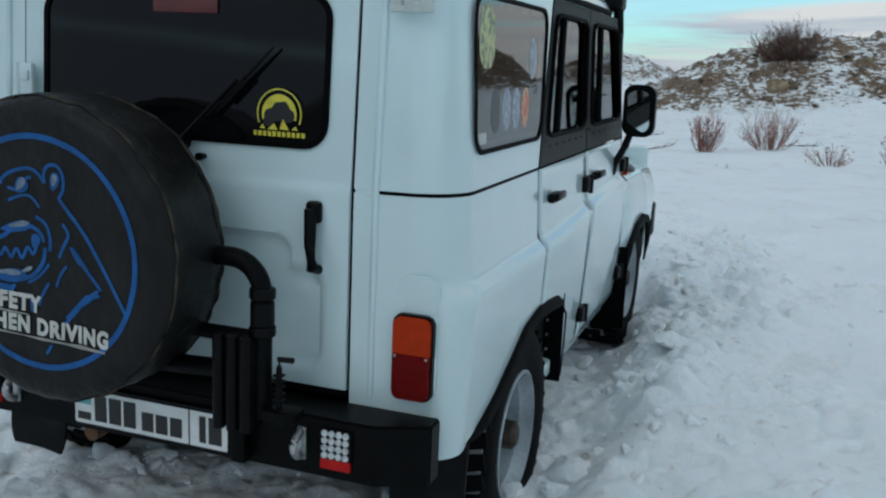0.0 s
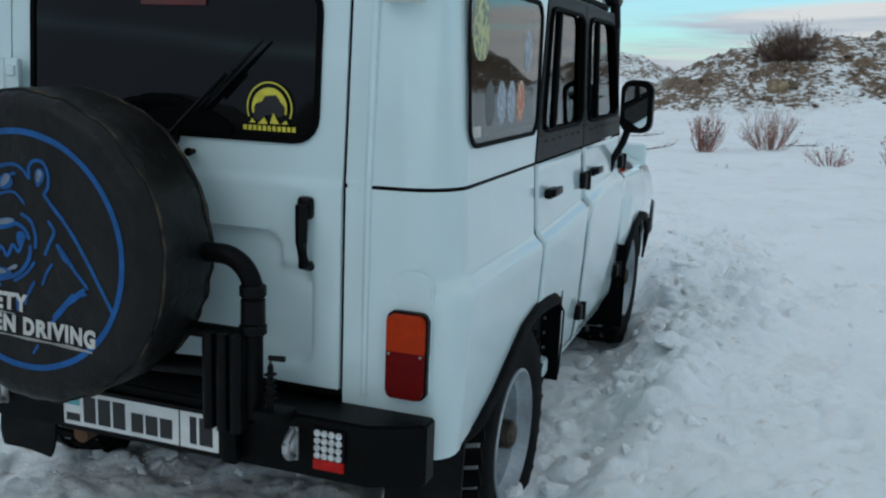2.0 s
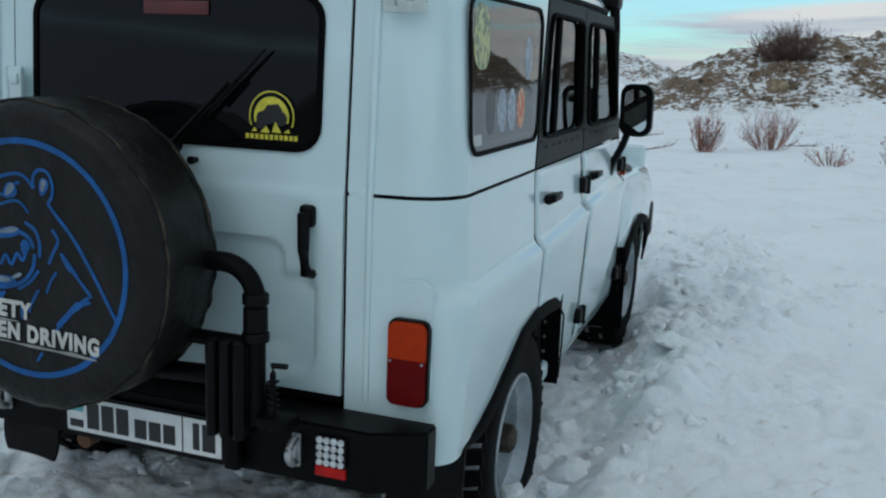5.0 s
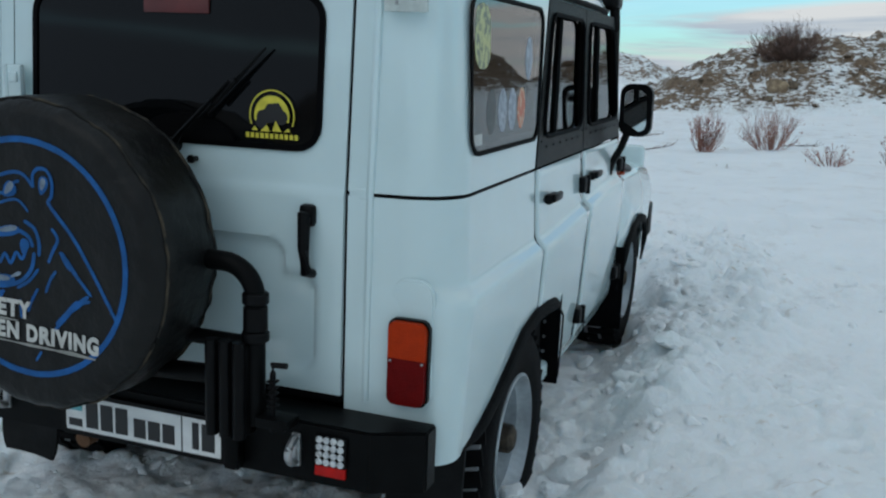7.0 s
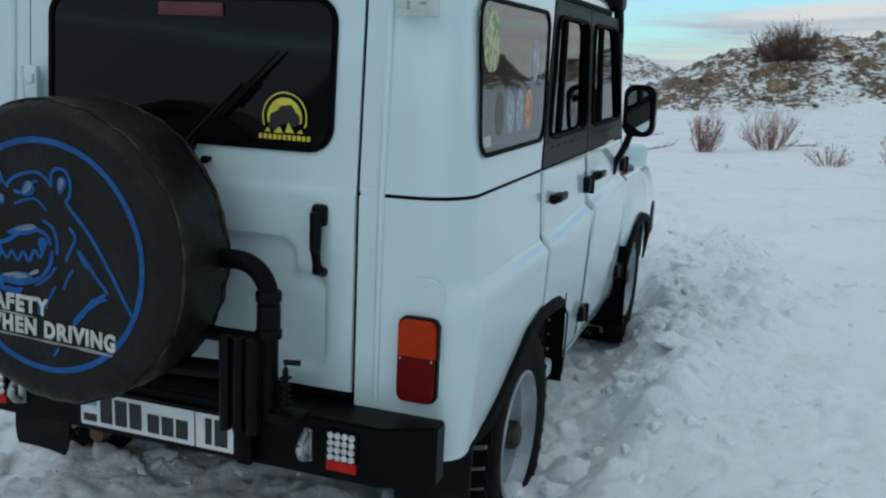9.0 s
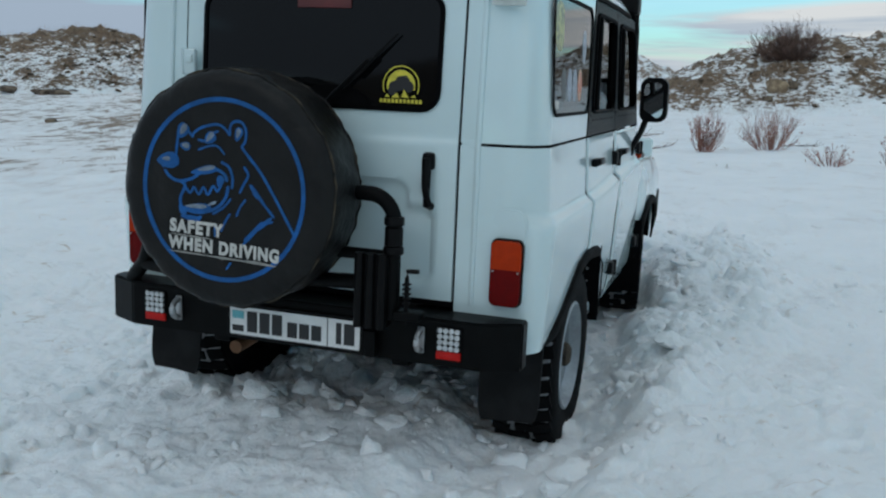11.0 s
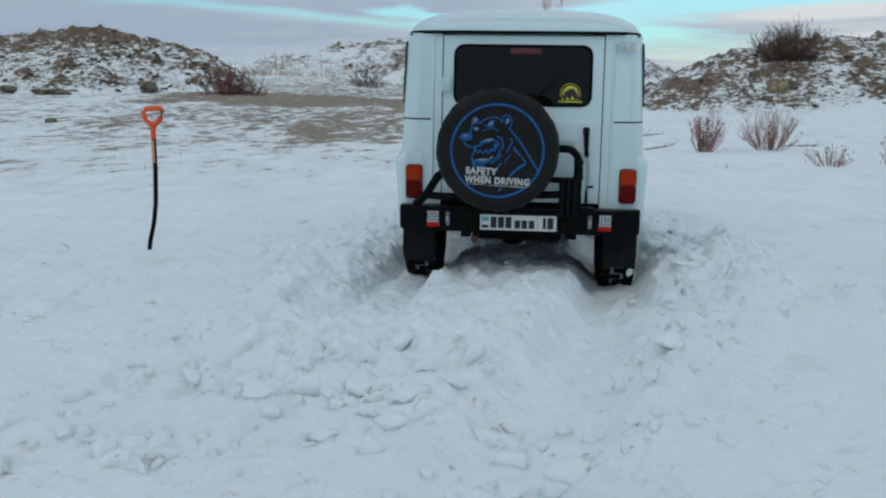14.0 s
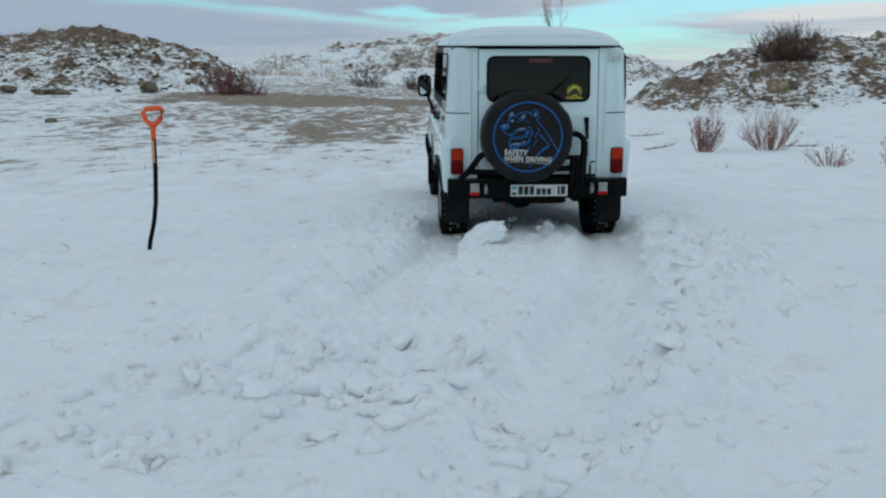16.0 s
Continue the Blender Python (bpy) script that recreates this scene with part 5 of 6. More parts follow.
def underside():
    for x in (-0.36, 0.36):
        part("chassis_rail", B((x, 1.8, 0.47), (0.07, 3.7, 0.11), 0.01), BLACK, car)
    for y in (AXLE_R, AXLE_F):
        bm = bmesh.new()
        tube(bm, [(-0.62, y, HUB_Z), (0.62, y, HUB_Z)], 0.045, 12)
        bmesh.ops.create_uvsphere(bm, u_segments=16, v_segments=10, radius=0.14, matrix=pose(-0.05, y, HUB_Z))
        part("axle", bm, BLACK, car, "muddy black axle with round differential")
    bm = bmesh.new()
    tube(bm, [(-0.30, -0.05, 0.40), (-0.30, 0.35, 0.42), (-0.25, 0.9, 0.46), (-0.2, 2.2, 0.45)], 0.026, 10)
    part("exhaust_pipe", bm, mat("rusty_steel", (0.16, 0.08, 0.04), 0.8, 0.3, bump=0.4), car, "rusty exhaust pipe")
    # parts known under such a car, added mostly unseen to keep light out below
    part("cross_member", B((0, 0.06, 0.51), (1.0, 0.06, 0.09), 0.01), BLACK, car)
    for x in (-0.50, 0.50):
        part("side_tank", B((x, 1.55, 0.40), (0.34, 0.80, 0.20), 0.04, seg=3), BLACK, car)
        bm = bmesh.new()
        for k in range(4):
            tube(bm, [(x * 0.94, AXLE_R - 0.62 + 0.12 * k, 0.47 - 0.012 * k), (x * 0.94, AXLE_R, 0.40 - 0.010 * k), (x * 0.94, AXLE_R + 0.62 - 0.12 * k, 0.47 - 0.012 * k)], 0.016, 6)
        part("leaf_spring", bm, BLACK, car, "black leaf spring over the axle")
    part("fuel_tank", B((0.0, 0.30, 0.46), (0.60, 0.36, 0.18), 0.03), BLACK, car)
    for s in (-1, 1):
        def f(u, v):
            w = 1 - 0.16 * max(0.0, (v - 0.72) / 0.28) ** 2.5
            return (s * (0.711 + 0.234 * (u - 0.5) * w), 0.195 - 0.03 * v + 0.012 * math.sin(3 * u), 0.50 - 0.315 * v + 0.012 * v * u)
        part("mud_flap", sheet(span(0, 1, 8), span(0, 1, 14), f, 0.010), FLAP, car, "black rubber mud flap")


for s in (1, -1):
    quarter(s)
    flare(s, AXLE_R, True)
    flare(s, AXLE_F, False)
    door(s, 0.838, 1.62, False)
    door(s, 1.62, 2.52, True)
tailgate()
roof()
bumper()
tail_lamps()
carrier()
spare_wheel()
mirrors()
front_end()
cabin()
underside()
WHEELS = [wheel("wheel", s * 0.718, y, s) for y in (AXLE_R, AXLE_F) for s in (1, -1)]
# ------------------------------------------------------------------ things round it
def clump_mesh(bm, c, r, rnd, flat=0.8, square=0.6):
    """A broken lump: a block knocked off at the corners, with an uneven skin."""
    g = bmesh.ops.create_icosphere(bm, subdivisions=3 if r > 0.05 else 2 if r > 0.018 else 1, radius=1.0)
    o = rnd.uniform(0, 99)
    m = Matrix.Translation(c) @ Euler((rnd.uniform(-0.5, 0.5), rnd.uniform(-0.5, 0.5), rnd.uniform(0, 6.3))).to_matrix().to_4x4() @ Matrix.Diagonal((r * rnd.uniform(0.9, 1.3), r * rnd.uniform(0.8, 1.1), r * flat * rnd.uniform(0.7, 1.1), 1))
    for v in g["verts"]:
        p = v.co / max(abs(v.co.x), abs(v.co.y), abs(v.co.z)) * square + v.co * (1 - square)
        n = noise.noise(v.co * 1.3 + Vector((o, o, 0))) + 0.45 * noise.noise(v.co * 3.4 + Vector((o, 0, o)))
        v.co = m @ (p * (1 + 0.6 * n))


def shard(bm, c, r, rnd, flat=0.6):
    """A broken lump: a few cut faces that meet in softened edges."""
    g = bmesh.ops.create_icosphere(bm, subdivisions=4 if r > 0.1 else 3 if r > 0.022 else 2, radius=1.0)
    cuts = []
    for k in range(rnd.randint(8, 12)):
        n = Vector((rnd.gauss(0, 1), rnd.gauss(0, 1), rnd.gauss(0, 0.9))).normalized()
        cuts.append(n / rnd.uniform(0.62, 1.0))
    m = Matrix.Translation(c) @ Euler((rnd.gauss(0, 0.3), rnd.gauss(0, 0.3), rnd.uniform(0, 6.3))).to_matrix().to_4x4() @ Matrix.Diagonal((r * rnd.uniform(0.9, 1.4), r * rnd.uniform(0.75, 1.1), r * flat * rnd.uniform(0.8, 1.2), 1))
    o = rnd.uniform(0, 99)
    for v in g["verts"]:
        q = sum(max(0.0, n.dot(v.co)) ** 9 for n in cuts) + 0.7 ** 9
        w = 0.22 * noise.noise(v.co * 2.2 + Vector((o, 0, o))) + 0.16 * noise.noise(v.co * 5.3 + Vector((0, o, o)))
        v.co = m @ (v.co * q ** (-1 / 9) * (1 + w))


def twig(bm, p, d, length, r, rnd, depth, spread=0.5, seg=4):
    """A thin crooked stem with side shoots."""
    pts, q, v = [Vector(p)], Vector(p), Vector(d).normalized()
    for k in range(seg):
        v = (v + Vector((rnd.gauss(0, 0.13), rnd.gauss(0, 0.13), rnd.gauss(0.03, 0.08)))).normalized()
        q = q + v * length / seg
        pts.append(q.copy())
    tube(bm, pts, [r * (1 - 0.75 * k / seg) for k in range(seg + 1)], 3)
    if depth:
        for k in range(1, seg + 1):
            for _ in range(2 if depth > 1 else 3):
                if rnd.random() < 0.85:
                    w = (v + Vector((rnd.gauss(0, spread), rnd.gauss(0, spread), abs(rnd.gauss(0.2, 0.3))))).normalized()
                    twig(bm, pts[k], w, length * rnd.uniform(0.28, 0.5), r * 0.6, rnd, depth - 1, spread, 3)


def shrub(name, label, x, y, z, h, w, n, r, m, seed, depth=2, spread=0.5, kind=""):
    rnd = random.Random(seed)
    bm = bmesh.new()
    for _ in range(n):
        a = rnd.uniform(0, math.tau)
        k = rnd.random() ** 0.6
        base = (0.18 * w * k * math.cos(a), 0.18 * w * k * math.sin(a), -0.05)
        d = (w * k * 0.5 * math.cos(a), w * k * 0.5 * math.sin(a), h * rnd.uniform(0.6, 1.0))
        twig(bm, base, d, Vector(d).length * 0.85, r * rnd.uniform(0.7, 1.2), rnd, depth, spread)
    ob = part(name, bm, m)
    ob.location = (x, y, z)
    return tagged(ob, label, name.replace("_", " "), kind=kind)


def dome_bush(label, x, y, z, h, w, n, r, m, seed):
    """A rounded thicket: stems fan out from the root to every side and fork into fine shoots."""
    rnd = random.Random(seed)
    bm = bmesh.new()
    for _ in range(n):
        a, k = rnd.uniform(0, math.tau), rnd.random() ** 0.55
        lean = k * 1.25
        d = Vector((0.5 * w * math.sin(lean) * math.cos(a), 0.5 * w * math.sin(lean) * math.sin(a), h * math.cos(lean) + 0.12 * h))
        base = (0.22 * w * k * math.cos(a), 0.22 * w * k * math.sin(a), -0.1)
        twig(bm, base, d, d.length * rnd.uniform(0.55, 0.88), r * rnd.uniform(0.7, 1.2), rnd, 2, 0.55, 3)
    ob = part("bush", bm, m)
    ob.location = (x, y, z)
    return tagged(ob, label, "bush")


def weed(x, y, h, w, n, seed):
    """Dry stalks of uneven height that carry ragged seed heads."""
    rnd = random.Random(seed)
    bm = bmesh.new()
    for _ in range(n):
        a, k = rnd.uniform(0, math.tau), rnd.random() ** 0.8
        tall = h * (0.35 + 0.65 * rnd.random() ** 0.8) * (1 - 0.25 * k)
        d = Vector((0.5 * w * k * math.cos(a) + rnd.gauss(0, 0.03), 0.5 * w * k * math.sin(a), tall))
        p = Vector((0.20 * w * k * math.cos(a), 0.20 * w * k * math.sin(a), -0.05))
        twig(bm, p, d, d.length * 0.8, 0.0062, rnd, 1, 0.30)
        tip = p + d * 0.86
        for _ in range(rnd.choice((0, 2, 3, 5))):
            q = tip + Vector((rnd.gauss(0, 0.022), rnd.gauss(0, 0.022), rnd.gauss(0, 0.05)))
            e = Vector((rnd.gauss(0, 0.4), rnd.gauss(0, 0.4), 1)).normalized() * rnd.uniform(0.03, 0.07)
            tube(bm, [q, q + 0.5 * e, q + e], [0.003, 0.008, 0.002], 4)
    ob = part("dry_weed", bm, TWIG)
    ob.location = (x, y, ground_z(x, y))
    return tagged(ob, "dry red-brown weed standing in the snow", "dry weed", "dry weeds")


for x, y, h, w, n, g in ((5.32, 19.0, 1.02, 0.62, 52, 1), (6.72, 19.3, 0.92, 1.15, 60, 2), (6.50, 15.6, 0.40, 0.85, 20, 3), (7.40, 15.4, 0.62, 0.40, 12, 4)):
    weed(x, y, h, w, n, 40 + g)


def hill_z(ob, x, y):
    me = ob.data
    best = min(me.vertices, key=lambda v: (v.co.x - x) ** 2 + (v.co.y - y) ** 2)
    return best.co.z


dome_bush("leafless dark red bush on a stony slope", 13.9, 38.2, hill_z(HILLS[1], 13.9, 38.2) - 0.15, 1.5, 2.4, 190, 0.014, DARKTWIG, 71)
dome_bush("leafless rust-red bush at the foot of a mound", -10.9, 47.5, hill_z(HILLS[0], -10.9, 47.5) - 0.05, 1.75, 2.4, 110, 0.014, REDTWIG, 72)
dome_bush("low rust-red thicket at the foot of a mound", -9.5, 47.2, rise(-9.5, 47.2), 1.1, 1.5, 50, 0.012, REDTWIG, 73)
for x, y, h, w, s in ((-5.2, 66, 1.35, 2.5, 81), (-2.2, 68, 1.25, 1.7, 82)):
    dome_bush("leafless brown bush before a snowy rise", x, y, rise(x, y), h, w, 46, 0.02, DARKTWIG, s)
shrub("bare_tree", "slender leafless tree behind the rise", 9.3, 80, 5.0, 5.0, 2.4, 5, 0.028, TWIG, 91, 2, 0.3)


def stones(hill, n, seed, lo, hi, near):
    """Broken sandstone lying on a mound's slope."""
    rnd = random.Random(seed)
    vs = [v.co.copy() for v in hill.data.vertices if near(v.co)]
    verts, faces = [], []
    for _ in range(n):
        c = rnd.choice(vs) + Vector((rnd.uniform(-0.1, 0.1), rnd.uniform(-0.1, 0.1), 0))
        r = lo + (hi - lo) * rnd.random() ** 3
        bm = bmesh.new()
        clump_mesh(bm, c - Vector((0, 0, 0.25 * r)), r, rnd, 0.34)
        k = len(verts)
        bm.verts.index_update()
        verts += [v.co[:] for v in bm.verts]
        faces += [tuple(k + v.index for v in f.verts) for f in bm.faces]
        bm.free()
    me = bpy.data.meshes.new("stones")
    me.from_pydata(verts, [], faces)
    me.materials.append(ROCK)
    tagged(new("stones", me), "brown sandstone rubble on a snowy slope", "stones", kind="stuff")


def shovel():
    s = tagged(new("shovel"), "long shovel with black bent shaft and orange D-handle stuck in snow", "shovel")
    x, y = -2.275, 7.35
    z = 0.14
    H = 1.12
    bm = bmesh.new()
    tube(bm, [(-0.085, 0, -0.12), (-0.066, 0, 0.0), (-0.030, 0, 0.14), (-0.004, 0, 0.32), (0.008, 0, 0.6), (0.006, 0, 0.88)], 0.0195, 12)
    part("shaft", bm, BLACK, s)
    bm = bmesh.new()
    tube(bm, [(0.004, -0.004, 0.66), (0.003, -0.004, 0.85)], 0.0180, 12)
    part("shaft_sticker", bm, mat("orange_label", (0.75, 0.35, 0.2), 0.5), s, "orange label wrapped round the shaft")
    bm = bmesh.new()
    tube(bm, [(0.006, 0, 0.86), (0.006, 0, 0.95), (0.008, 0, 0.985)], [0.022, 0.024, 0.034], 12)
    tube(bm, [(0.0, 0, 0.97), (-0.055, 0, 1.02), (-0.072, 0, 1.09), (-0.055, 0, 1.105), (0.075, 0, 1.12), (0.092, 0, 1.10), (0.075, 0, 1.03), (0.02, 0, 0.97)], [0.022, 0.021, 0.020, 0.021, 0.021, 0.020, 0.021, 0.022], 10)
    part("grip", bm, ORANGE, s, "orange plastic D-shaped grip")
    bm = sheet(span(-0.11, 0.11, 8), span(0, 0.30, 8), lambda u, v: (u - 0.085 - 0.1 * v, 0.03 * math.cos(u * 14), -0.15 - v), 0.004)
    part("blade", bm, BLACK, s)
    s.matrix_basis = pose(x, y, ground_z(x, y) + 0.08) @ Matrix.Scale(0.93, 4)


shovel()
stones(HILLS[0], 1200, 3, 0.03, 0.17, lambda c: c.y < 57 and -30 < c.x < -9 and c.z > rise(c.x, c.y) + 0.15)
stones(HILLS[1], 1100, 4, 0.025, 0.12, lambda c: c.y < 43 and c.z > rise(c.x, c.y) + 0.45)
stones(HILLS[2], 350, 6, 0.06, 0.24, lambda c: c.y < 92 and c.z > rise(c.x, c.y) + 0.3)


def snow_clumps():
    """Lumps of broken snow strewn over the churned ground."""
    rnd = random.Random(5)
    verts, faces = [], []
    for i in range(1430):
        if i < 170:
            x, y = rnd.uniform(-1.7, 0.35), rnd.uniform(2.9, 4.3)
        elif i < 240:
            x, y = rnd.gauss(-0.15, 0.6), rnd.gauss(3.8, 0.4)
        elif i < 420:
            x, y = rnd.gauss(2.1, 0.35), rnd.uniform(5.2, 8.6)
        elif i >= 1320:
            # lumps heaped between the wheels and the spoil
            a, b = rnd.choice(list(zip(TRACK_R[1:6], TRACK_R[2:7])))
            t = rnd.random()
            d = 0.22 + abs(rnd.gauss(0.0, 0.38))
            x, y = a[0] + t * (b[0] - a[0]) + d, a[1] + t * (b[1] - a[1])
        elif i >= 1000:
            # fine rubble beside the wheels
            line = TRACK_R if i < 1200 else TRACK_L
            a, b = rnd.choice(list(zip(line[0:5], line[1:6])))
            t = rnd.random()
            d = (1 if i < 1200 else -1) * (0.25 + abs(rnd.gauss(0.2, 0.4)))
            x, y = a[0] + t * (b[0] - a[0]) + d, a[1] + t * (b[1] - a[1])
        elif rnd.random() < 0.8:
            line = TRACK_R if rnd.random() < 0.5 else TRACK_L
            a, b = rnd.choice(list(zip(line[1:], line[2:])))
            t = rnd.random()
            d = rnd.choice((-1, 1)) * rnd.gauss(0.45, 0.28)
            x, y = a[0] + t * (b[0] - a[0]) + d, a[1] + t * (b[1] - a[1])
        else:
            x, y = rnd.uniform(-4, 4.5), rnd.uniform(2.6, 9.5)
        r = 0.007 + 0.05 * rnd.random() ** (3.0 if i < 240 else 5.5) if i < 1000 else 0.012 + 0.045 * rnd.random() ** 2.2 if i >= 1320 else 0.006 + 0.018 * rnd.random() ** 2.5
        bm = bmesh.new()
        if r > 0.016:
            shard(bm, (x, y, ground_z(x, y) - 0.45 * r), r * 1.15, rnd, 0.8)
        else:
            clump_mesh(bm, (x, y, ground_z(x, y) - 0.3 * r), r, rnd)
        n = len(verts)
        bm.verts.index_update()
        verts += [v.co[:] for v in bm.verts]
        faces += [tuple(n + v.index for v in f.verts) for f in bm.faces]
        bm.free()
    me = bpy.data.meshes.new("snow_clumps")
    me.from_pydata(verts, [], faces)
    for f in me.polygons:
        f.use_smooth = True
    me.set_sharp_from_angle(angle=radians(70))
    me.materials.append(SNOW)
    tagged(new("snow_clumps", me), "broken lumps of snow strewn along the ruts", "snow", kind="stuff")


snow_clumps()


def snow_block(x, y, r, flat, seed):
    """A larger broken block lying on the churned snow."""
    bm = bmesh.new()
    shard(bm, (0, 0, 0), r * 1.15, random.Random(seed), flat * 0.75)
    ob = part("snow_block", bm, SNOW)
    ob.location = (x, y, ground_z(x, y) + 0.12 * r * flat)
    tagged(ob, "loose block of broken white snow on the churned ground", "snow block", group="snow blocks behind the car")


for i, (x, y, r, flat) in enumerate(((-0.15, 3.72, 0.065, 0.8), (-0.48, 3.76, 0.055, 0.9), (-0.86, 3.88, 0.065, 1.0), (-1.1, 3.95, 0.055, 0.8), (-0.31, 3.52, 0.04, 0.7), (0.23, 3.04, 0.06, 0.7), (0.47, 3.24, 0.055, 0.9), (0.40, 3.10, 0.05, 0.9), (1.1, 4.4, 0.06, 0.8), (1.85, 6.5, 0.08, 0.8), (-0.45, 3.34, 0.04, 0.8), (0.33, 7.92, 0.17, 0.7), (-0.36, 3.98, 0.075, 0.7), (0.06, 3.92, 0.065, 0.6), (-0.72, 3.64, 0.05, 0.8), (1.66, 6.3, 0.07, 0.7), (-0.98, 4.62, 0.075, 0.9), (-0.70, 4.42, 0.065, 0.9))):
    snow_block(x, y, r, flat, 300 + i)


def dry_grass():
    """Tufts of straw and thin sprigs standing out of the snow."""
    rnd = random.Random(17)
    bm = bmesh.new()
    spots = [(rnd.uniform(-18.5, -8.5), rnd.uniform(77, 86), rnd.uniform(0.3, 1.0), 6) for _ in range(150)]
    spots += [(rnd.uniform(-16.5, -13.5), 84, 2.2, 3) for _ in range(6)]
    spots += [(rnd.uniform(-9, 1), rnd.uniform(13, 30), 0.14, 3) for _ in range(26)]
    spots += [(rnd.uniform(4, 14), rnd.uniform(14, 30), 0.14, 3) for _ in range(14)]
    spots += [(rnd.uniform(-27, -13), rnd.uniform(49, 56.5), 0.42, 5) for _ in range(110)]
    spots += [(rnd.uniform(13, 26), rnd.uniform(36, 42), 0.35, 5) for _ in range(40)]
    for x, y, h, n in spots:
        z = ground_z(x, y)
        for ob in HILLS[:3]:
            if y > 34:
                z = max(z, hill_z(ob, x, y) - (0 if abs(x - ob["cx"]) < ob["rx"] * 1.2 and abs(y - ob["cy"]) < ob["ry"] * 1.2 else 99))
        for _ in range(n):
            d = Vector((rnd.gauss(0, 0.3), rnd.gauss(0, 0.3), 1)).normalized()
            p = Vector((x + rnd.gauss(0, 0.12 + 0.2 * h), y + rnd.gauss(0, 0.12), z - 0.03))
            L = h * rnd.uniform(0.5, 1.1)
            tube(bm, [p, p + d * L * 0.6, p + (d + Vector((rnd.gauss(0, 0.2), 0, 0))) * L], [0.003 + 0.008 * h, 0.003 + 0.006 * h, 0.002], 3)
    ob = part("dry_grass", bm, STRAW)
    tagged(ob, "thin straw-coloured grass poking out of snow", "grass", kind="stuff")


dry_grass()


def boulder(x, y, r, m, label, flat=0.75, seed=0):
    rnd = random.Random(100 + seed)
    bm = bmesh.new()
    g = bmesh.ops.create_icosphere(bm, subdivisions=3, radius=1.0)
    for v in g["verts"]:
        p = v.co / max(abs(v.co.x), abs(v.co.y), abs(v.co.z)) * 0.5 + v.co * 0.5
        n = noise.noise(v.co * 1.4 + Vector((seed * 3.1, 0, 0))) + 0.4 * noise.noise(v.co * 4 + Vector((0, seed, 0)))
        v.co = p * (1 + 0.35 * n)
        v.co.z *= flat
    bmesh.ops.transform(bm, matrix=Matrix.Scale(r, 4) @ Euler((rnd.uniform(-0.2, 0.2), rnd.uniform(-0.2, 0.2), rnd.uniform(0, 6))).to_matrix().to_4x4(), verts=bm.verts)
    ob = part("boulder", bm, m)
    z = max([ground_z(x, y)] + [hill_z(h, x, y) for h in HILLS[:3] if abs(x - h["cx"]) < 1.2 * h["rx"] and abs(y - h["cy"]) < 1.2 * h["ry"]])
    ob.location = (x, y, z + 0.2 * r * flat)
    tagged(ob, label, "rock", group="boulders at the mounds")


for i, (px, d, r, flat, tan) in enumerate(((12.7, 36.0, 0.36, 0.8, 1), (13.3, 36.0, 0.20, 0.8, 0), (12.2, 35.5, 0.18, 0.6, 0), (16.1, 36.5, 0.12, 0.8, 0), (18.6, 38.5, 0.55, 0.55, 1), (-15.1, 48.6, 0.42, 0.75, 0), (-21.6, 47.0, 0.40, 0.35, 0), (-19.6, 46.6, 0.55, 0.36, 0), (-18.7, 46.2, 0.50, 0.40, 0), (-12.3, 29.5, 0.16, 0.6, 0))):
    boulder(px, d, r, ROCK if not tan else TANROCK, "tan sandstone boulder in thin snow" if tan else "dark brown stone half buried in snow", flat, i)


def stick(x, y, length, turn, seed):
    rnd = random.Random(seed)
    bm = bmesh.new()
    twig(bm, (0, 0, 0), (1, 0.1, 0.03), length * 0.75, 0.014, rnd, 1, 0.25)
    ob = part("dead_branch", bm, DARKTWIG)
    ob.matrix_basis = pose(x, y, ground_z(x, y) + 0.01, 0, 0, turn)
    tagged(ob, "dark dead branch lying on the snow", "branch")


stick(4.2, 19.5, 0.7, 5, 1)
stick(7.4, 20.5, 0.9, -5, 2)
stick(4.9, 24.5, 1.0, 8, 3)


def clod(x, y, r, start, vx, vy, vz, seed):
    """A lump of snow that the spinning wheel throws up and that falls back."""
    bm = bmesh.new()
    clump_mesh(bm, (0, 0, 0), r, random.Random(seed), 0.9, 0.5)
    ob = tagged(part("snow_clod", bm, SNOW), "small lump of snow thrown up by a wheel", "snow clod", group="thrown clods")
    z0 = ground_z(x, y) + 0.2 * r
    T = next(k * 0.02 for k in range(2, 99) if z0 + vz * k * 0.02 - 4.9 * (k * 0.02) ** 2 < ground_z(x + vx * k * 0.02, y + vy * k * 0.02) + 0.2 * r)
    rows = [(0.0, pose(x, y, z0)), (start - 0.5, pose(x, y, z0)), (start, pose(x, y, z0))]
    n = 5
    for k in range(1, n + 1):
        t = T * k / n
        p = (x + vx * t, y + vy * t, z0 + vz * t - 4.9 * t * t)
        rows.append((start + t, pose(*p, 60 * k, 25 * k)))
    rows += [(start + T + 0.4, pose(*p, 60 * n, 25 * n)), (16.0, pose(*p, 60 * n, 25 * n))]
    return ob, rows


CLODS = []
for i in range(14):
    rnd = random.Random(700 + i)
    start = 11.2 + 0.22 * i
    k = next(j for j in range(len(TRACK_R) - 1) if TRACK_R[j + 1][1] > 4.3 + (start - 11.2) * 1.1)
    (ax, ay), (bx, by) = TRACK_R[k], TRACK_R[k + 1]
    f = (4.3 + (start - 11.2) * 1.1 - ay) / (by - ay)
    CLODS.append(clod(ax + f * (bx - ax) + rnd.uniform(-0.1, 0.1), ay + f * (by - ay), rnd.uniform(0.015, 0.04), start, rnd.uniform(-0.5, 0.6), rnd.uniform(-1.6, -0.6), rnd.uniform(1.2, 2.4), i))


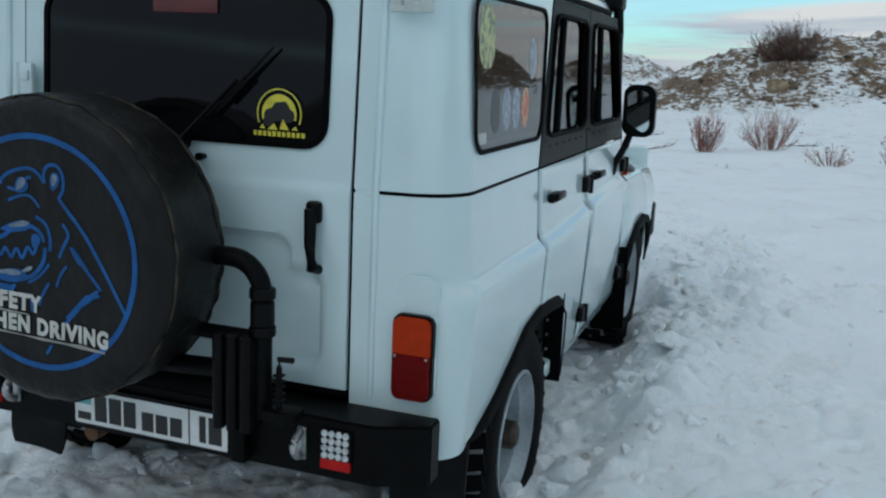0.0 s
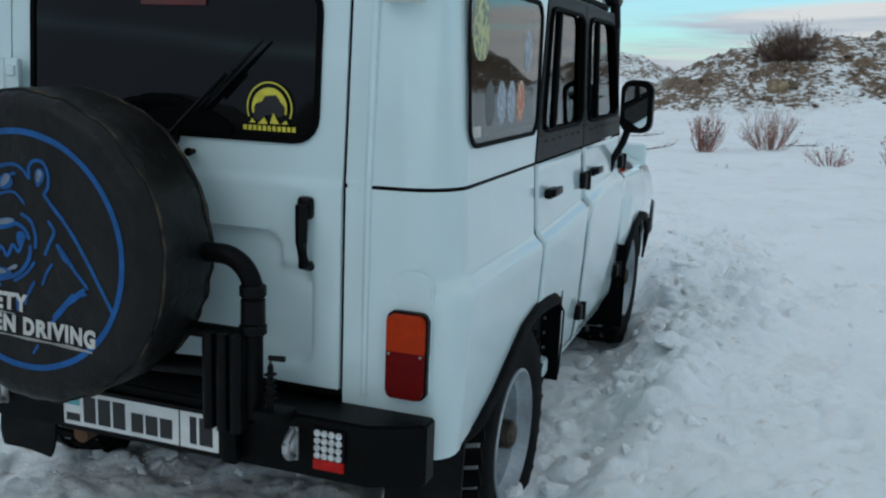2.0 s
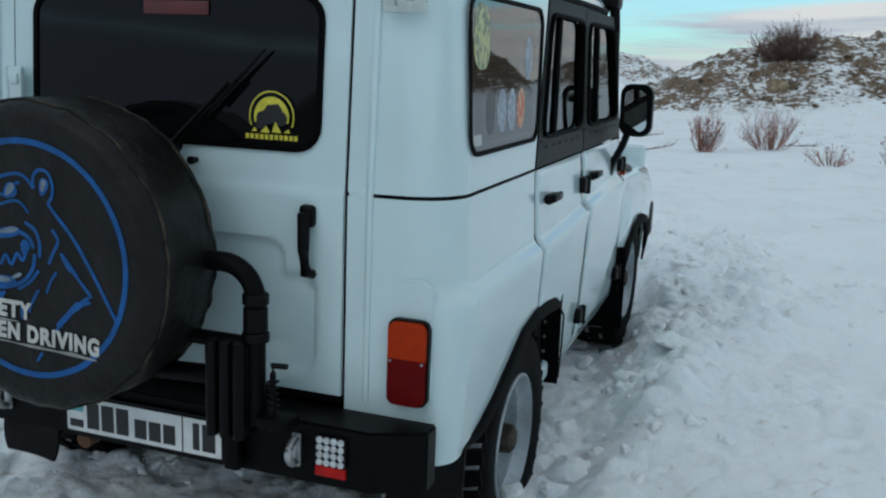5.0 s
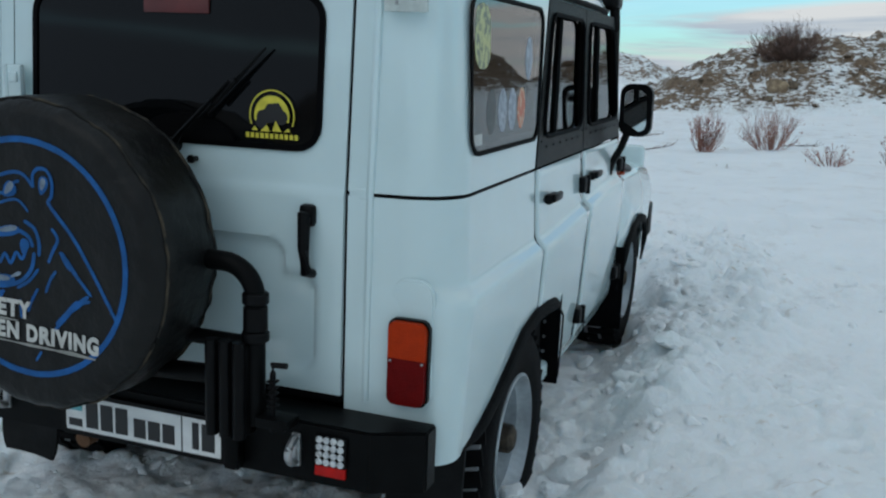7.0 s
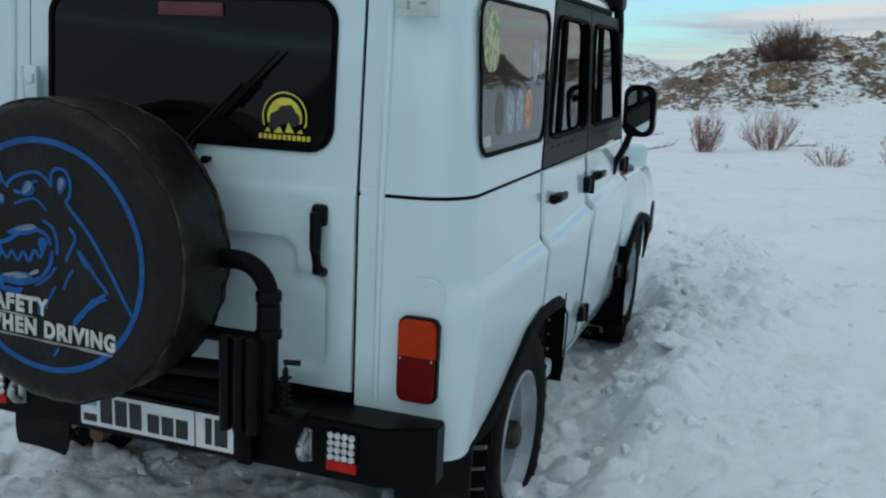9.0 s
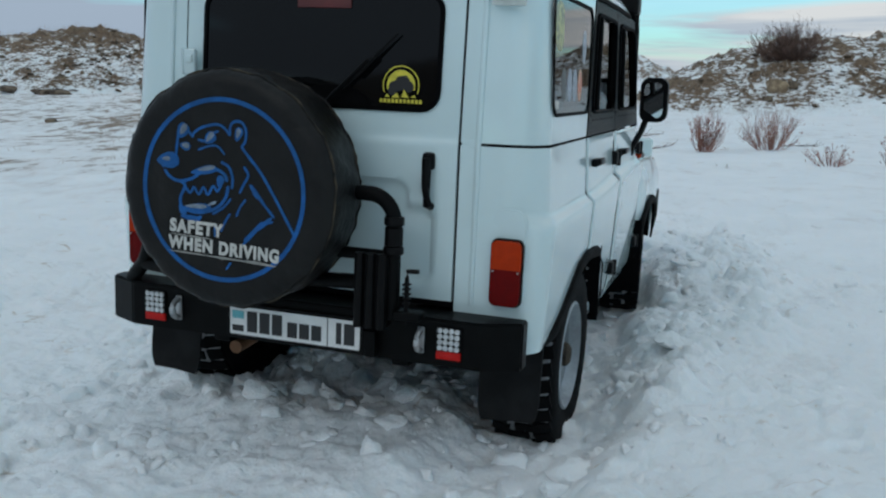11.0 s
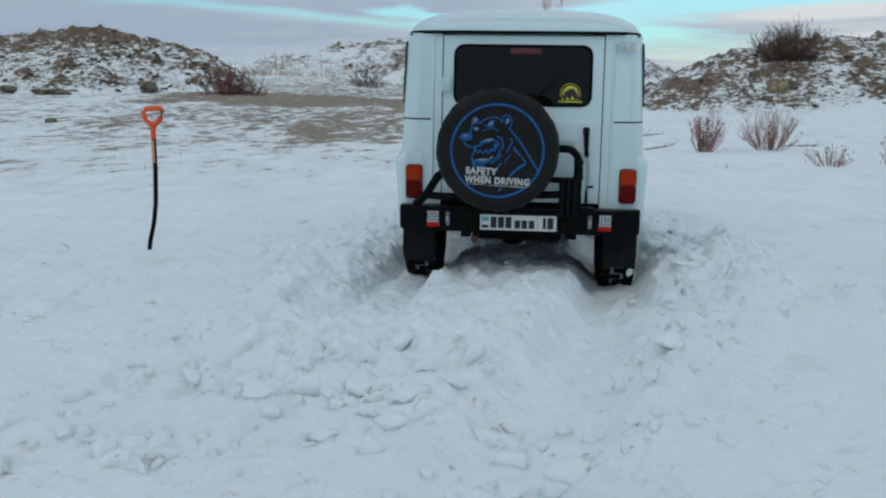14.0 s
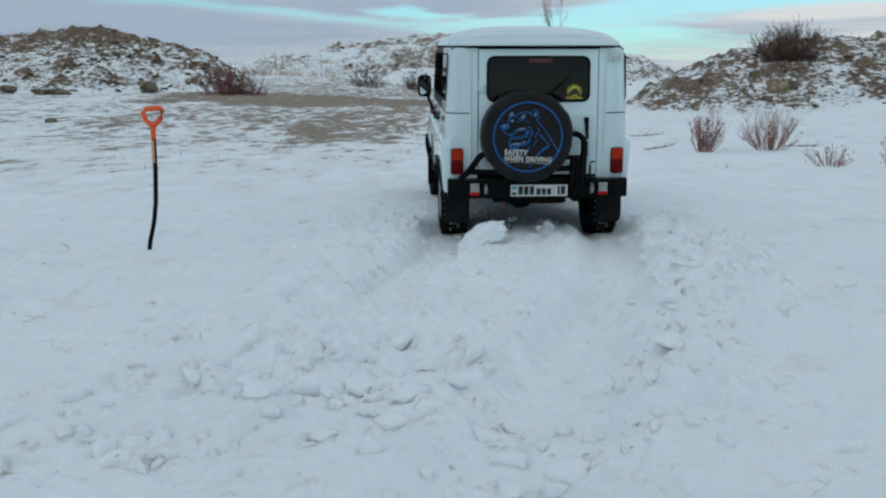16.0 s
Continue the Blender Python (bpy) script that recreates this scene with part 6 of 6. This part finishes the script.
def spin(rows):
    """Rolls the wheels by the way that the car goes; the rear ones slip while it digs itself out."""
    rear, front, rolled = [], [], [0.0, 0.0]
    for (t0, a), (t1, b) in zip(rows, rows[1:]):
        way = (b.translation - a.translation).dot(a.to_3x3() @ Vector((0, 1, 0)))
        slip = 1.5 if 8.9 < t0 < 13 else 1.0
        n = max(1, round((t1 - t0) / 0.25))
        for k in range(n):
            t = t0 + (t1 - t0) * k / n
            for i, (lst, f) in enumerate(((rear, slip), (front, 1.0))):
                lst.append((t, rolled[i] - math.degrees(way * f / R_WHEEL) * k / n))
        rolled = [rolled[0] - math.degrees(way * slip / R_WHEEL), rolled[1] - math.degrees(way / R_WHEEL)]
    rear.append((rows[-1][0], rolled[0]))
    front.append((rows[-1][0], rolled[1]))
    for i, w in enumerate(WHEELS):
        x, y, z = w.matrix_basis.translation
        droop = lambda t: -0.01 - 0.045 * smooth(16, 14.6, t) if i == 0 else 0.0
        walk(w, [(t, pose(x, y, z + droop(t), a, 0, 0 if i < 2 else 7 * smooth(9.5, 11, t) * smooth(16.5, 15, t))) for t, a in (rear if i < 2 else front)])
# ------------------------------------------------------------------ what moves


def motions():
    rows = [
        (0.0, pose(-0.788, 2.649, -0.037, 0.57, 2.82, -19.99)),
        (0.5, pose(-0.788, 2.636, -0.038, 0.67, 2.64, -19.96)),
        (1.0, pose(-0.794, 2.629, -0.031, 0.65, 2.78, -19.96)),
        (1.5, pose(-0.795, 2.610, -0.026, 0.59, 2.49, -19.96)),
        (2.0, pose(-0.798, 2.600, -0.022, 0.57, 2.50, -19.87)),
        (2.5, pose(-0.799, 2.596, -0.018, 0.55, 2.44, -19.91)),
        (3.0, pose(-0.806, 2.577, -0.031, 0.76, 2.26, -19.84)),
        (3.5, pose(-0.793, 2.617, -0.041, 0.65, 2.66, -19.77)),
        (4.0, pose(-0.794, 2.617, -0.045, 0.74, 2.53, -19.82)),
        (6.5, pose(-0.796, 2.612, -0.043, 0.70, 2.60, -19.76)),
        (7.0, pose(-0.797, 2.611, -0.041, 0.71, 2.68, -19.71)),
        (7.5, pose(-0.795, 2.615, -0.043, 0.73, 2.64, -19.83)),
        (8.0, pose(-0.792, 2.619, -0.045, 0.74, 2.66, -19.72)),
        (8.5, pose(-0.786, 2.635, -0.048, 0.74, 2.65, -19.79)),
        (9.0, pose(-0.776, 2.661, -0.045, 0.82, 2.92, -19.71)),
        (9.2, pose(-0.770, 2.658, -0.039, 0.76, 3.06, -19.59)),
        (11.3, pose(-0.414, 3.613, 0.036, -0.54, 2.28, -17.93)),
        (11.5, pose(-0.353, 3.805, -0.028, 0.28, 3.42, -16.04)),
        (12.0, pose(-0.217, 4.270, -0.042, 0.95, 4.96, -14.70)),
        (12.5, pose(-0.064, 4.709, -0.051, 1.79, 3.38, -15.16)),
        (13.0, pose(0.156, 5.198, -0.045, -0.07, 3.89, -11.51)),
        (13.5, pose(0.316, 5.795, -0.057, 2.85, 1.59, -10.65)),
        (14.0, pose(0.513, 6.359, -0.032, 0.68, 0.83, -5.64)),
        (14.5, pose(0.696, 6.927, -0.050, 2.05, 1.60, -3.52)),
        (15.0, pose(0.778, 7.387, -0.043, 0.49, -0.96, -1.25)),
        (15.5, pose(0.831, 7.928, -0.038, 2.20, -0.62, 0.12)),
        (16.0, pose(0.849, 8.467, -0.042, 2.37, -0.17, 3.00))]
    walk(car, rows)
    spin(rows)
    for ob, way in CLODS:
        walk(ob, way)


motions()
